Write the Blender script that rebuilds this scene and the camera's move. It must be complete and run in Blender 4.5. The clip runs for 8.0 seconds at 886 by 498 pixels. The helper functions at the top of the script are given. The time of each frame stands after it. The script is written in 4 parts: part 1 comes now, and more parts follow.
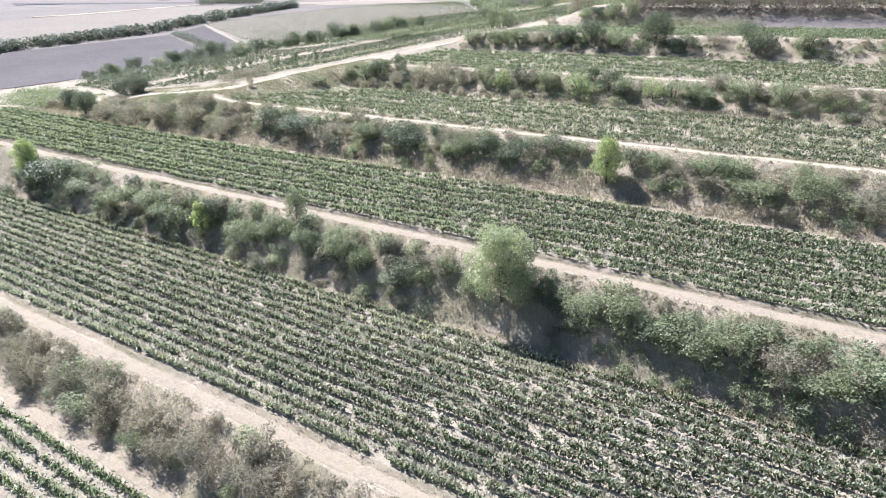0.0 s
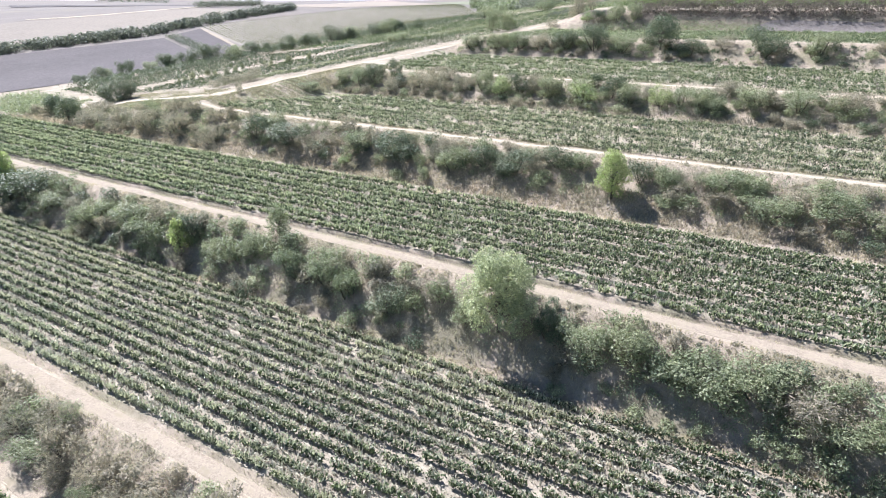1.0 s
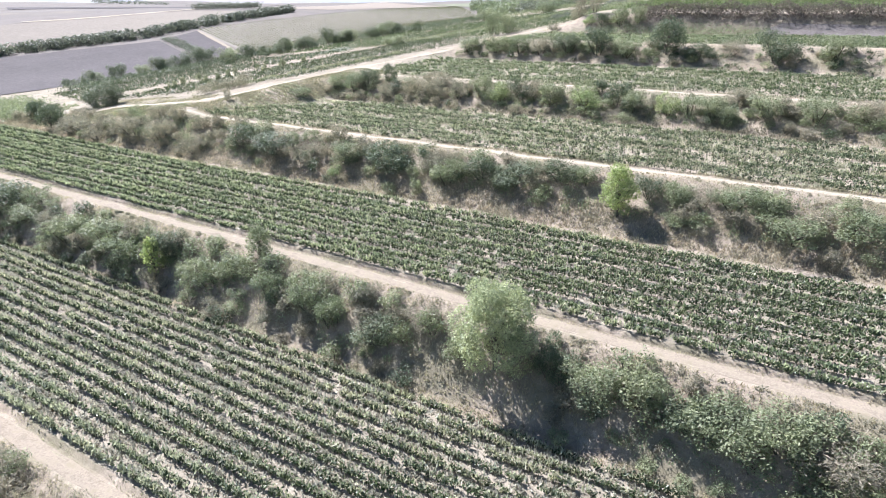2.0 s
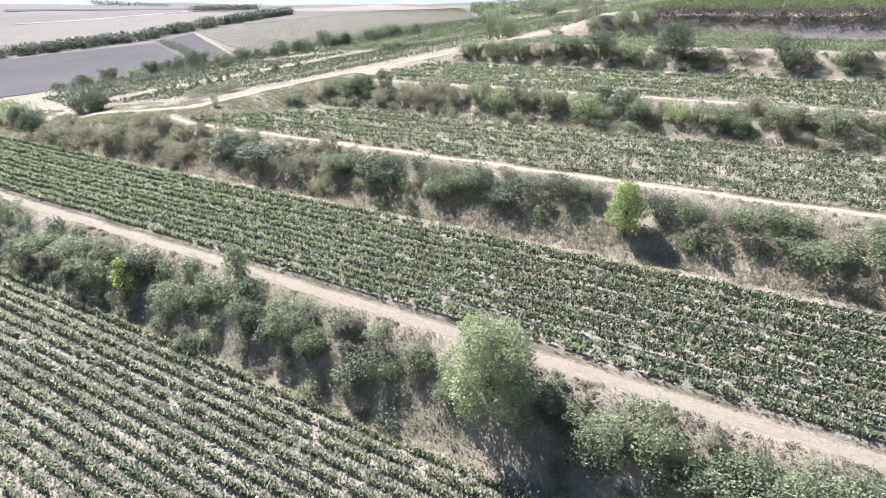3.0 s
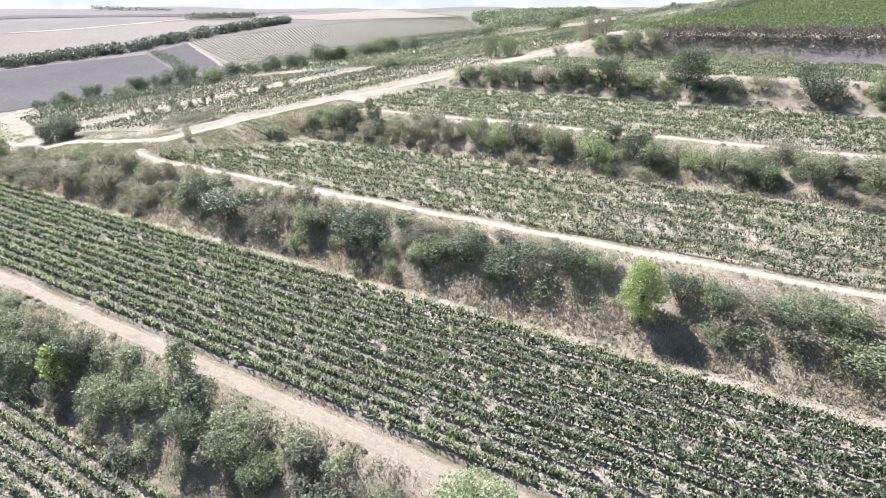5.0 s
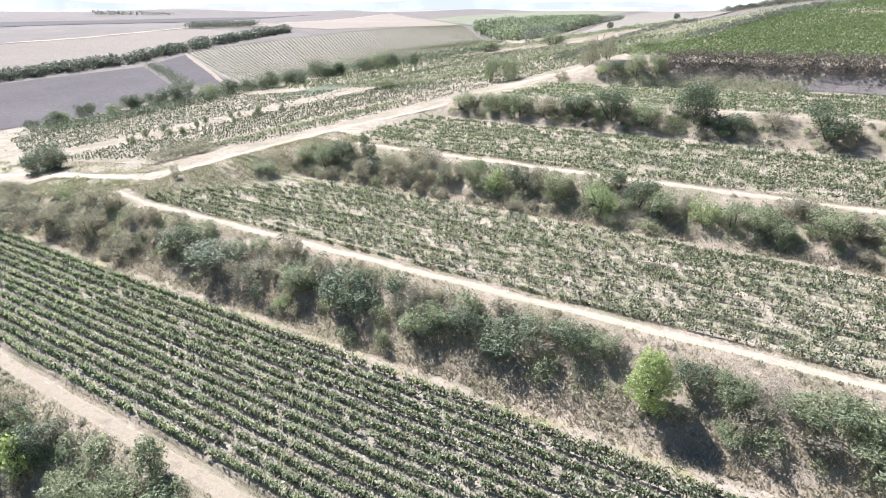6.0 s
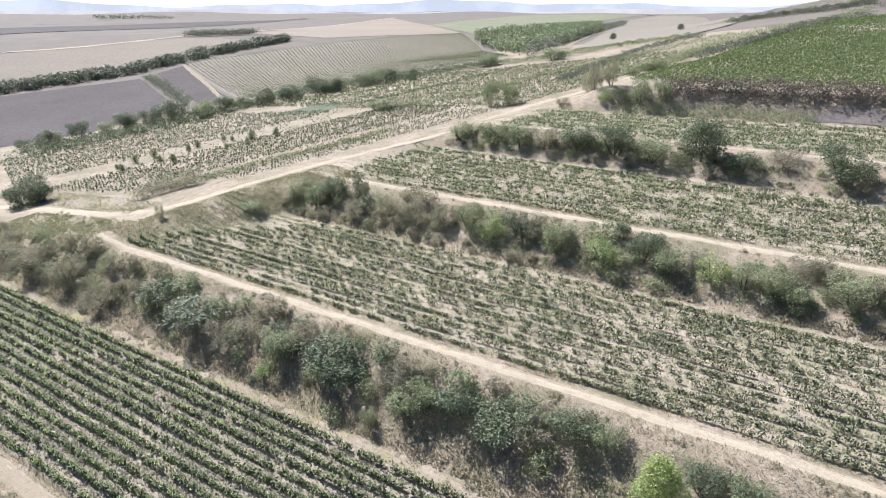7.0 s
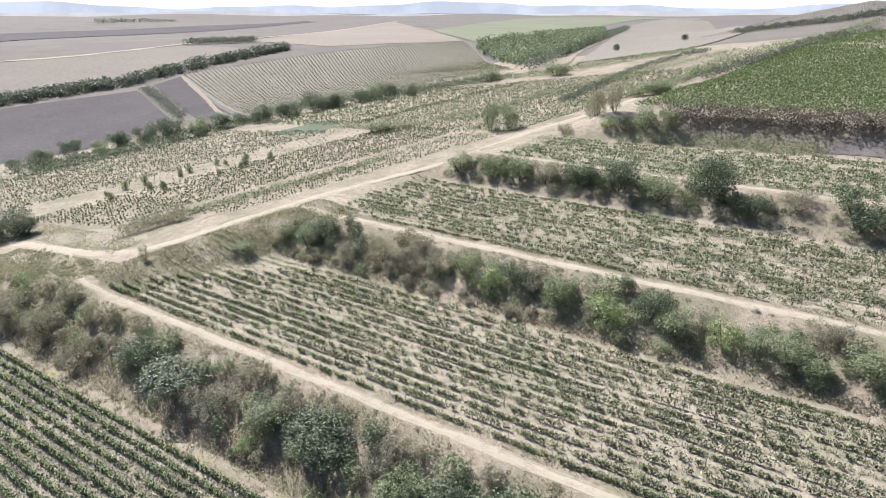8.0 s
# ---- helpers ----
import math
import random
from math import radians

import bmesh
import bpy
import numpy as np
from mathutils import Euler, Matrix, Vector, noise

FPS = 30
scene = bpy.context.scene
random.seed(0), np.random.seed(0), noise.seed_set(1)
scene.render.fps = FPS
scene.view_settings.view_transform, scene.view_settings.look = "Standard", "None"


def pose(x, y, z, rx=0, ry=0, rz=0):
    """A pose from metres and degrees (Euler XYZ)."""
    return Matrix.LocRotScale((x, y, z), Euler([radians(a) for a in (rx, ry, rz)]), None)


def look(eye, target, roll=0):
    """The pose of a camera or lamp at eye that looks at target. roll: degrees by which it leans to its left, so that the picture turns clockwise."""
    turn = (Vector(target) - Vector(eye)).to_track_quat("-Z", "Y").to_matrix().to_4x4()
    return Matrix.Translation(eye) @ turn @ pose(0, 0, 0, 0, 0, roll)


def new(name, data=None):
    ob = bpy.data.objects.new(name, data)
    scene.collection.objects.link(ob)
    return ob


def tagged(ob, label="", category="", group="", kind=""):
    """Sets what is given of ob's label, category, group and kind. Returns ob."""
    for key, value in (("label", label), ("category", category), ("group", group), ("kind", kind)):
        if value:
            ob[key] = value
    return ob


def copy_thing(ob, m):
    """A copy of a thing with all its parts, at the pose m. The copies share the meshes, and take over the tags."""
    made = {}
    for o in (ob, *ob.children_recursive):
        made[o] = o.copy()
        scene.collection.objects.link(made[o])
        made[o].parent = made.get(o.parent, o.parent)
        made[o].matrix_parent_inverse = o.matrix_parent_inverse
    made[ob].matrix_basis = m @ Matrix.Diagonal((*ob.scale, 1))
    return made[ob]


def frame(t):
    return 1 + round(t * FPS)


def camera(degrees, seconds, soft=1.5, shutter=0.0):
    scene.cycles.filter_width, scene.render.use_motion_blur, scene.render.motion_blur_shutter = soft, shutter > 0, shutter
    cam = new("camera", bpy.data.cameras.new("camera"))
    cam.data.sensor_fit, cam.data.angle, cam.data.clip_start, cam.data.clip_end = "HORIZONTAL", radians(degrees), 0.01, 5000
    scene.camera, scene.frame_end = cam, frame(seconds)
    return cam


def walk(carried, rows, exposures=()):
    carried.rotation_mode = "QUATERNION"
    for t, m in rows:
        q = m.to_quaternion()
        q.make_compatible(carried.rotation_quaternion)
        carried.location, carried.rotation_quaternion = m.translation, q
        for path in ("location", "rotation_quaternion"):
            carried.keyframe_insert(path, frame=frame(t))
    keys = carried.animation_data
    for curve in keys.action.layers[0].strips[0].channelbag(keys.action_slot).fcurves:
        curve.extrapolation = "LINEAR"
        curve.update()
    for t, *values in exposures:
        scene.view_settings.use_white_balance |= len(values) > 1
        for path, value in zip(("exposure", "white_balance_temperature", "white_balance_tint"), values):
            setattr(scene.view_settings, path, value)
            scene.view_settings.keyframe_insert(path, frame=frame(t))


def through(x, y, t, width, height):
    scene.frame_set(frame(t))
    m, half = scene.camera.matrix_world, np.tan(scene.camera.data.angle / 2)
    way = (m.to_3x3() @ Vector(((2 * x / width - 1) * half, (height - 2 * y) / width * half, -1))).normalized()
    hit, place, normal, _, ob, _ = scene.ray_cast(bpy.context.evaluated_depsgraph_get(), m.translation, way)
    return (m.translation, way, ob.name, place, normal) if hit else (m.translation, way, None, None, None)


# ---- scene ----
cam = camera(72.0, 8.0, soft=1.0)
PATH = [
    (0, (-0.03, 1.45, 36.59), (-49.50, 79.63, -1.37), -0.17),
    (0.5, (-1.81, 5.50, 36.66), (-51.36, 83.70, -1.14), -0.17),
    (1, (-3.59, 9.55, 36.74), (-53.22, 87.77, -0.92), -0.17),
    (1.5, (-5.37, 13.61, 36.82), (-55.09, 91.83, -0.70), -0.16),
    (3, (-10.70, 25.77, 37.05), (-60.74, 103.97, -0.11), -0.14),
    (3.5, (-12.48, 29.82, 37.12), (-62.64, 108.00, 0.07), -0.13),
    (4, (-14.26, 33.87, 37.20), (-64.54, 112.02, 0.25), -0.12),
    (4.3, (-15.39, 36.52, 37.37), (-65.74, 114.65, 0.47), -0.11),
    (4.5, (-16.14, 38.29, 38.79), (-66.54, 116.40, 1.93), -0.11),
    (4.7, (-17.00, 40.07, 40.26), (-67.45, 118.16, 3.43), -0.10),
    (5.3, (-19.59, 45.42, 44.94), (-70.21, 123.46, 8.21), -0.09),
    (6, (-22.62, 51.66, 50.31), (-73.43, 129.61, 13.68), -0.06),
    (6.5, (-24.68, 56.21, 54.03), (-75.64, 134.09, 17.46), -0.05),
    (7, (-26.69, 60.83, 57.99), (-77.80, 138.63, 21.46), -0.03),
    (7.5, (-28.74, 65.33, 61.73), (-80.01, 143.05, 25.25), -0.01),
    (8, (-30.90, 69.81, 65.32), (-82.33, 147.44, 28.87), 0.01),
]
walk(cam, [(t, look(eye, target, roll)) for t, eye, target, roll in PATH], exposures=[(0.0, 1.57, 5970, 12), (4.0, 1.50, 6040, 12), (6.0, 1.50, 6120, 11), (6.5, 1.28, 6180, 11), (7.0, 1.15, 6250, 10), (8.0, 1.06, 6290, 9)])

# ---- light ----
SUN_EL, SUN_AZ = 49.0, 168.0      # degrees; azimuth counted from +x (along the terraces) towards +y
world = bpy.data.worlds.new("sky")
scene.world = world
world.use_nodes = True
wn = world.node_tree
sky = wn.nodes.new("ShaderNodeTexSky")
sky.sky_type, sky.sun_disc = "NISHITA", False
sky.sun_elevation, sky.sun_rotation = radians(SUN_EL), radians(90 - SUN_AZ)
sky.dust_density, sky.air_density, sky.ozone_density = 0.1, 1.0, 3.0
wn.nodes["Background"].inputs["Strength"].default_value = 0.05
wn.links.new(sky.outputs[0], wn.nodes["Background"].inputs[0])
sun = new("sun", bpy.data.lights.new("sun", "SUN"))
sun.data.energy, sun.data.angle, sun.data.color = 5.0, radians(0.6), (1.0, 0.97, 0.945)
sun_way = Vector((math.cos(radians(SUN_AZ)) * math.cos(radians(SUN_EL)), math.sin(radians(SUN_AZ)) * math.cos(radians(SUN_EL)), math.sin(radians(SUN_EL))))
sun.matrix_world = Matrix.Translation((0, 0, 200)) @ sun_way.to_track_quat("Z", "Y").to_matrix().to_4x4()

# ---- the lie of the land ----
# cross profile of the terraces: distance uphill, height
PROFILE = [(-400, -62), (0, -23), (24, -18), (27.5, -17.3), (30.5, -17), (32, -16.4), (37.5, -13), (38.6, -12.6), (41.9, -12.5), (42.3, -12.05), (70, -11),
           (72, -10.6), (79.5, -2.8), (81, -2.1), (85.1, -2.1), (85.5, -1.6), (112, -1.2), (115.5, -0.9), (117, -0.3), (127, 5.8), (129.5, 6.5),
           (134, 6.5), (164, 8.3), (166, 8.8), (177, 14.0), (179.5, 14.7), (185.5, 14.9), (218, 17.5), (220, 18), (230, 23.4), (232, 24), (266, 25.0)]
PV, PZ = zip(*PROFILE)


def step(x, a, b):
    s = np.clip((x - a) / (b - a), 0, 1)
    return s * s * (3 - 2 * s)


def soft_max(a, b, k):
    return 0.5 * (a + b + np.sqrt((a - b) ** 2 + k * k))


def track_u(v):
    return -165 + (v - 158) * 0.385


def bank5_foot(u):
    return 266 + 0.24 * (np.clip(u, -130, 80) + 90)


def far_land(u, v):
    plain = -10 + 0.11 * (v - 204) + 0.05 * (-u - 379)
    plain = -soft_max(-plain, -33.0 + 0 * v, 8.0)
    dist = np.hypot(u, v)
    roll = 7 * np.sin(u / 310 + 1.0) * np.sin(v / 420 + 0.4) + 4 * np.sin((u + v) / 170)
    rise = 7 * step(dist, 1500, 4300) * (0.75 + 0.35 * np.sin(u / 520 + 0.7) + 0.2 * np.sin(u / 190 + v / 700))
    return plain + roll * step(dist, 800, 1800) + rise


def hill(u, v):
    ramp = 8 + 0.125 * (np.minimum(v, 450) - 131) + 0.02 * np.clip(v - 450, 0, 250)
    ramp = ramp - 1.1 * (1 - step(v, 135, 172))
    d = track_u(np.minimum(v, 450)) - u
    slope = ramp - 0.11 * np.maximum(d, -40)
    return soft_max(slope, far_land(u, v), 5.0)


def high_ground(u, v):
    """The terraces above the first bank, their left ends and the hillside past them."""
    foot = bank5_foot(u)
    t = np.interp(v, PV, PZ)
    t = np.where(v > foot - 4, 25 + 8.0 * (0.3 + 0.7 * step(u, -114, -98)) * step(v, foot, foot + 15) + 0.088 * np.clip(v - foot - 17, 0, 230), t)
    t = t - 0.03 * np.clip(v - 560, 0, 600)
    t = soft_max(t, far_land(u, v), 4.0)
    edge = track_u(np.minimum(v, 480))
    wide = np.interp(v, [131, 145, 166, 181, 200, 330, 480], [14, 14, 20, 12, 5, 14, 40])
    s = step(u, edge + 3, edge + 3 + wide)
    brow = 21 * np.exp(-((u - 10) / 150) ** 2 - ((v - 830) / 170) ** 2)
    return s * t + (1 - s) * hill(u, v) + brow


# the terraces run slightly askew: shift and turn of each track, sideways and upwards
SKEW_V = (0, 40.4, 83.2, 131.9, 182.6, 233.4, 300)
SKEW = {"across": (0.73, 0.73, 1.84, -0.36, -0.19, -0.1, 0.0), "across_turn": (1.5, 1.5, 1.36, 2.28, 1.65, 1.2, 0.0),
        "up": (0.0, 0.0, -0.82, 0.74, 0.54, 0.2, 0.0), "up_turn": (0.0, 0.0, 0.09, 0.33, 0.68, 0.4, 0.0)}


def skewed(u, v, way):
    s = np.clip((np.asarray(u, float) + 80) / 100, -1.1, 1.4)
    return np.interp(v, SKEW_V, SKEW[way]) + s * np.interp(v, SKEW_V, SKEW[way + "_turn"])


def bent(u, v):
    """Where a line that runs at v across the terraces really lies at u."""
    return v + skewed(u, v, "across")


def ground_z(u, v):
    u, v = np.asarray(u, float), np.asarray(v, float)
    true_v = v
    v = v - skewed(u, v - skewed(u, v, "across"), "across")
    return lie_of(u, v) + skewed(u, v, "up") + unevenness(u, true_v)


def unevenness(u, v):
    return 0.12 * np.sin(u * 0.31 + 1.7 * np.sin(v * 0.21)) * np.sin(v * 0.37 + 0.8 * np.sin(u * 0.13)) + 0.06 * np.sin(u * 0.9 + v * 0.7) * np.sin(v * 1.1 - u * 0.4)


def lie_of(u, v):
    low = np.interp(v, PV, PZ)
    s = step(u, -330, -265)
    low = s * low + (1 - s) * hill(u, v)
    top = high_ground(u, np.maximum(v, 129.5))
    k = np.interp(v, [115.5, 117, 127, 129.5], [0, 0.08, 0.9, 1])
    foot = np.where(v > 115.5, s * -0.9 + (1 - s) * hill(u, 115.5 + 0 * v), low)
    return foot * (1 - k) + top * k


# ---- materials ----
def nodes_of(name, rough=0.9):
    m = bpy.data.materials.new(name)
    m.use_nodes = True
    nt = m.node_tree
    b = nt.nodes["Principled BSDF"]
    b.inputs["Roughness"].default_value = rough
    b.inputs["Specular IOR Level"].default_value = 0.25
    return m, nt, b


def noise_at(nt, coord, scale, detail=5.0, rough=0.6):
    n = nt.nodes.new("ShaderNodeTexNoise")
    n.inputs["Scale"].default_value, n.inputs["Detail"].default_value, n.inputs["Roughness"].default_value = scale, detail, rough
    nt.links.new(coord, n.inputs["Vector"])
    return n.outputs["Fac"]


def ramp_of(nt, fac, stops):
    r = nt.nodes.new("ShaderNodeValToRGB")
    e = r.color_ramp.elements
    e[0].position, e[0].color = stops[0][0], (*stops[0][1], 1)
    e[1].position, e[1].color = stops[-1][0], (*stops[-1][1], 1)
    for p, c in stops[1:-1]:
        e.new(p).color = (*c, 1)
    nt.links.new(fac, r.inputs[0])
    return r.outputs[0]


def mix_of(nt, fac, a, b, how="MIX"):
    m = nt.nodes.new("ShaderNodeMix")
    m.data_type, m.blend_type = "RGBA", how
    for sock, val in ((m.inputs[0], fac), (m.inputs[6], a), (m.inputs[7], b)):
        if isinstance(val, (int, float)):
            sock.default_value = val
        elif isinstance(val, tuple):
            sock.default_value = (*val, 1)
        else:
            nt.links.new(val, sock)
    return m.outputs[2]


def math_of(nt, op, a, b=0.0):
    m = nt.nodes.new("ShaderNodeMath")
    m.operation, m.use_clamp = op, True
    for sock, val in ((m.inputs[0], a), (m.inputs[1], b)):
        if isinstance(val, (int, float)):
            sock.default_value = val
        else:
            nt.links.new(val, sock)
    return m.outputs[0]


def bump_of(nt, b, height, strength, dist):
    n = nt.nodes.new("ShaderNodeBump")
    n.inputs["Strength"].default_value, n.inputs["Distance"].default_value = strength, dist
    nt.links.new(height, n.inputs["Height"])
    nt.links.new(n.outputs[0], b.inputs["Normal"])


def place_of(nt):
    return nt.nodes.new("ShaderNodeNewGeometry").outputs["Position"]


def earth(name, stops, scale=0.35, fine=3.0, bump=0.25, spots=None):
    """Bare or grassy ground: two scales of colour and a fine relief."""
    m, nt, b = nodes_of(name, 0.95)
    pos = place_of(nt)
    col = ramp_of(nt, noise_at(nt, pos, scale, 8.0, 0.7), stops)
    grain = noise_at(nt, pos, fine, 6.0, 0.75)
    col = mix_of(nt, 0.55, col, ramp_of(nt, grain, [(0.3, (0.45, 0.45, 0.45)), (0.7, (1.35, 1.33, 1.3))]), "MULTIPLY")
    if spots:
        col = mix_of(nt, ramp_of(nt, noise_at(nt, pos, spots[1], 4.0, 0.7), [(0.5, (0, 0, 0)), (0.62, (1, 1, 1))]), col, spots[0])
    nt.links.new(col, b.inputs["Base Color"])
    bump_of(nt, b, grain, 0.6, bump)
    return m


def foliage(name, dark, light, dry=None, share=0.0, through=0.35, rough=0.5, glow=(1.18, 1.25, 1.0), grain=0.55, gloss=0.35):
    """Leaves: a tint for each leaf, light passing through, a dull gloss."""
    m, nt, b = nodes_of(name, rough)
    b.inputs["Specular IOR Level"].default_value = gloss
    geo = nt.nodes.new("ShaderNodeNewGeometry")
    info = nt.nodes.new("ShaderNodeObjectInfo")
    mid = tuple(0.56 * a + 0.44 * c for a, c in zip(dark, light))
    col = ramp_of(nt, geo.outputs["Random Per Island"], [(0.0, tuple(m0 + grain * (a - m0) for a, m0 in zip(dark, mid))), (0.7, mid), (1.0, tuple(m0 + grain * (c - m0) for c, m0 in zip(light, mid)))])
    clump = noise_at(nt, geo.outputs["Position"], 0.8, 2.0, 0.5)
    col = mix_of(nt, 0.55, col, ramp_of(nt, clump, [(0.3, (0.5, 0.55, 0.52)), (0.7, (1.5, 1.46, 1.38))]), "MULTIPLY")
    big = noise_at(nt, geo.outputs["Position"], 0.22, 3.0, 0.6)
    col = mix_of(nt, 0.5, col, ramp_of(nt, big, [(0.3, (0.6, 0.68, 0.65)), (0.7, (1.32, 1.29, 1.22))]), "MULTIPLY")
    col = mix_of(nt, 0.35, col, ramp_of(nt, info.outputs["Random"], [(0.0, (0.65, 0.75, 0.7)), (1.0, (1.3, 1.22, 1.15))]), "MULTIPLY")
    if dry:
        gate = noise_at(nt, geo.outputs["Position"], 0.9, 2.0, 0.5)
        far = math_of(nt, "GREATER_THAN", math_of(nt, "ADD", math_of(nt, "MULTIPLY", gate, 0.6), math_of(nt, "MULTIPLY", geo.outputs["Random Per Island"], 0.45)), 0.78 - share)
        col = mix_of(nt, far, col, dry)
    nt.links.new(col, b.inputs["Base Color"])
    tr = nt.nodes.new("ShaderNodeBsdfTranslucent")
    nt.links.new(mix_of(nt, 1.0, col, glow, "MULTIPLY"), tr.inputs["Color"])
    mx = nt.nodes.new("ShaderNodeMixShader")
    mx.inputs[0].default_value = through
    out = nt.nodes["Material Output"]
    nt.links.new(b.outputs[0], mx.inputs[1])
    nt.links.new(tr.outputs[0], mx.inputs[2])
    nt.links.new(mx.outputs[0], out.inputs[0])
    return m


def bark(name, dark, light):
    m, nt, b = nodes_of(name, 0.9)
    pos = place_of(nt)
    n = noise_at(nt, pos, 6.0, 5.0, 0.7)
    nt.links.new(ramp_of(nt, n, [(0.3, dark), (0.7, light)]), b.inputs["Base Color"])
    bump_of(nt, b, n, 0.7, 0.05)
    return m


def ground_material():
    m, nt, b = nodes_of("hill_soil", 0.95)
    pos = place_of(nt)

    def attr(name):
        a = nt.nodes.new("ShaderNodeAttribute")
        a.attribute_name = name
        return a.outputs["Fac"]
    n1, n2, n3 = noise_at(nt, pos, 0.09, 6.0, 0.6), noise_at(nt, pos, 0.7, 6.0, 0.7), noise_at(nt, pos, 4.5, 5.0, 0.75)
    soil = ramp_of(nt, n2, [(0.3, (0.21, 0.172, 0.135)), (0.5, (0.32, 0.27, 0.215)), (0.72, (0.42, 0.362, 0.298))])
    soil = mix_of(nt, ramp_of(nt, n1, [(0.45, (0, 0, 0)), (0.65, (0.7, 0.7, 0.7))]), soil, (0.22, 0.205, 0.14))
    grass = ramp_of(nt, n2, [(0.28, (0.19, 0.15, 0.118)), (0.45, (0.28, 0.228, 0.182)), (0.6, (0.35, 0.294, 0.238)), (0.75, (0.42, 0.362, 0.298))])
    grass = mix_of(nt, ramp_of(nt, n1, [(0.42, (0, 0, 0)), (0.62, (0.8, 0.8, 0.8))]), grass, (0.19, 0.172, 0.118))
    straw = ramp_of(nt, noise_at(nt, pos, 0.011, 4.0, 0.55), [(0.3, (0.12, 0.103, 0.09)), (0.45, (0.165, 0.143, 0.13)), (0.55, (0.143, 0.125, 0.116)), (0.7, (0.18, 0.155, 0.128))])

    def edge(fac):
        return ramp_of(nt, math_of(nt, "ADD", fac, math_of(nt, "SUBTRACT", math_of(nt, "MULTIPLY", n2, 0.9), 0.45)), [(0.4, (0, 0, 0)), (0.6, (1, 1, 1))])
    weedy = ramp_of(nt, n2, [(0.3, (0.17, 0.145, 0.115)), (0.5, (0.27, 0.235, 0.19)), (0.72, (0.36, 0.318, 0.262))])
    soil = mix_of(nt, attr("weedy"), soil, weedy)
    col = mix_of(nt, edge(attr("bank")), soil, grass)
    col = mix_of(nt, edge(attr("plain")), col, straw)
    col = mix_of(nt, 0.5, col, ramp_of(nt, n3, [(0.3, (0.5, 0.5, 0.5)), (0.7, (1.35, 1.33, 1.28))]), "MULTIPLY")
    nt.links.new(col, b.inputs["Base Color"])
    bump_of(nt, b, n3, 0.7, 0.2)
    return m


GROUND = ground_material()
DUST = earth("dusty_track", [(0.25, (0.185, 0.15, 0.117)), (0.5, (0.275, 0.23, 0.182)), (0.75, (0.37, 0.318, 0.255))], 0.5, 4.0, 0.06, ((0.235, 0.198, 0.145), 0.5))
PALE_DUST = earth("pale_sandy_track", [(0.25, (0.26, 0.217, 0.17)), (0.5, (0.37, 0.315, 0.25)), (0.75, (0.475, 0.412, 0.333))], 0.5, 4.0, 0.06, ((0.34, 0.295, 0.22), 0.5))
PLOUGHED = earth("ploughed_earth", [(0.3, (0.064, 0.054, 0.056)), (0.7, (0.092, 0.079, 0.081))], 0.02, 0.5, 0.2)
STRAW = earth("stubble", [(0.3, (0.165, 0.14, 0.118)), (0.7, (0.215, 0.183, 0.152))], 0.008, 0.4, 0.2)
PEACH = earth("ripe_stubble", [(0.3, (0.215, 0.178, 0.148)), (0.7, (0.275, 0.228, 0.188))], 0.008, 0.4, 0.2)
PALE = earth("pale_fallow", [(0.3, (0.185, 0.163, 0.137)), (0.7, (0.235, 0.208, 0.175))], 0.012, 0.4, 0.2)
MEADOW = earth("meadow", [(0.3, (0.15, 0.16, 0.105)), (0.7, (0.21, 0.21, 0.145))], 0.01, 0.5, 0.2)
SAND = earth("sandy_soil", [(0.3, (0.24, 0.20, 0.162)), (0.7, (0.33, 0.283, 0.235))], 0.12, 1.5, 0.1, ((0.24, 0.22, 0.13), 0.22))
REEDS = earth("reedy_fallow", [(0.3, (0.095, 0.108, 0.075)), (0.7, (0.135, 0.145, 0.102))], 0.05, 0.8, 0.3)
CLAY = earth("bare_clay", [(0.3, (0.15, 0.13, 0.122)), (0.7, (0.215, 0.19, 0.178))], 0.2, 1.5, 0.4)

VINE = foliage("vine_leaves", (0.018, 0.031, 0.013), (0.17, 0.21, 0.112), None, 0.0, 0.28, 0.36, grain=0.85, gloss=0.55)
# much paler than VINE: sunlight on the row tops put into the shoot colour
VINE_TIPS_LIT = foliage("sunlit_vine_shoots", (0.225, 0.25, 0.158), (0.51, 0.54, 0.39), None, 0.0, 0.42, 0.4, (1.1, 1.15, 0.96), gloss=0.5)
VINE_TIPS_LIT_DRY = foliage("sunlit_dry_vine_shoots", (0.275, 0.275, 0.205), (0.575, 0.57, 0.46), None, 0.0, 0.42, 0.4, (1.1, 1.13, 0.98), gloss=0.5)
VINE_THIN = foliage("vine_leaves_dusty", (0.02, 0.036, 0.016), (0.16, 0.195, 0.11), (0.30, 0.27, 0.20), 0.0, 0.28, 0.36, grain=0.8, gloss=0.55)
# paler leaves: haze and backlight on the farther terraces put into the colour
VINE_PALE = foliage("vine_leaves_pale", (0.035, 0.055, 0.028), (0.20, 0.24, 0.135), (0.32, 0.29, 0.215), 0.02, 0.42, 0.45)
VINE_FAR = foliage("vine_leaves_far", (0.07, 0.078, 0.05), (0.24, 0.245, 0.16), None, 0, 0.36)
VINE_DRY = foliage("vine_leaves_dry", (0.16, 0.15, 0.112), (0.36, 0.34, 0.26), None, 0, 0.4)
VINE_LUSH = foliage("vine_leaves_lush", (0.065, 0.09, 0.038), (0.245, 0.292, 0.145), None, 0, 0.4, 0.45)
OLIVE = foliage("shrub_leaves", (0.13, 0.148, 0.092), (0.40, 0.42, 0.285), (0.34, 0.30, 0.24), 0.0, 0.36)
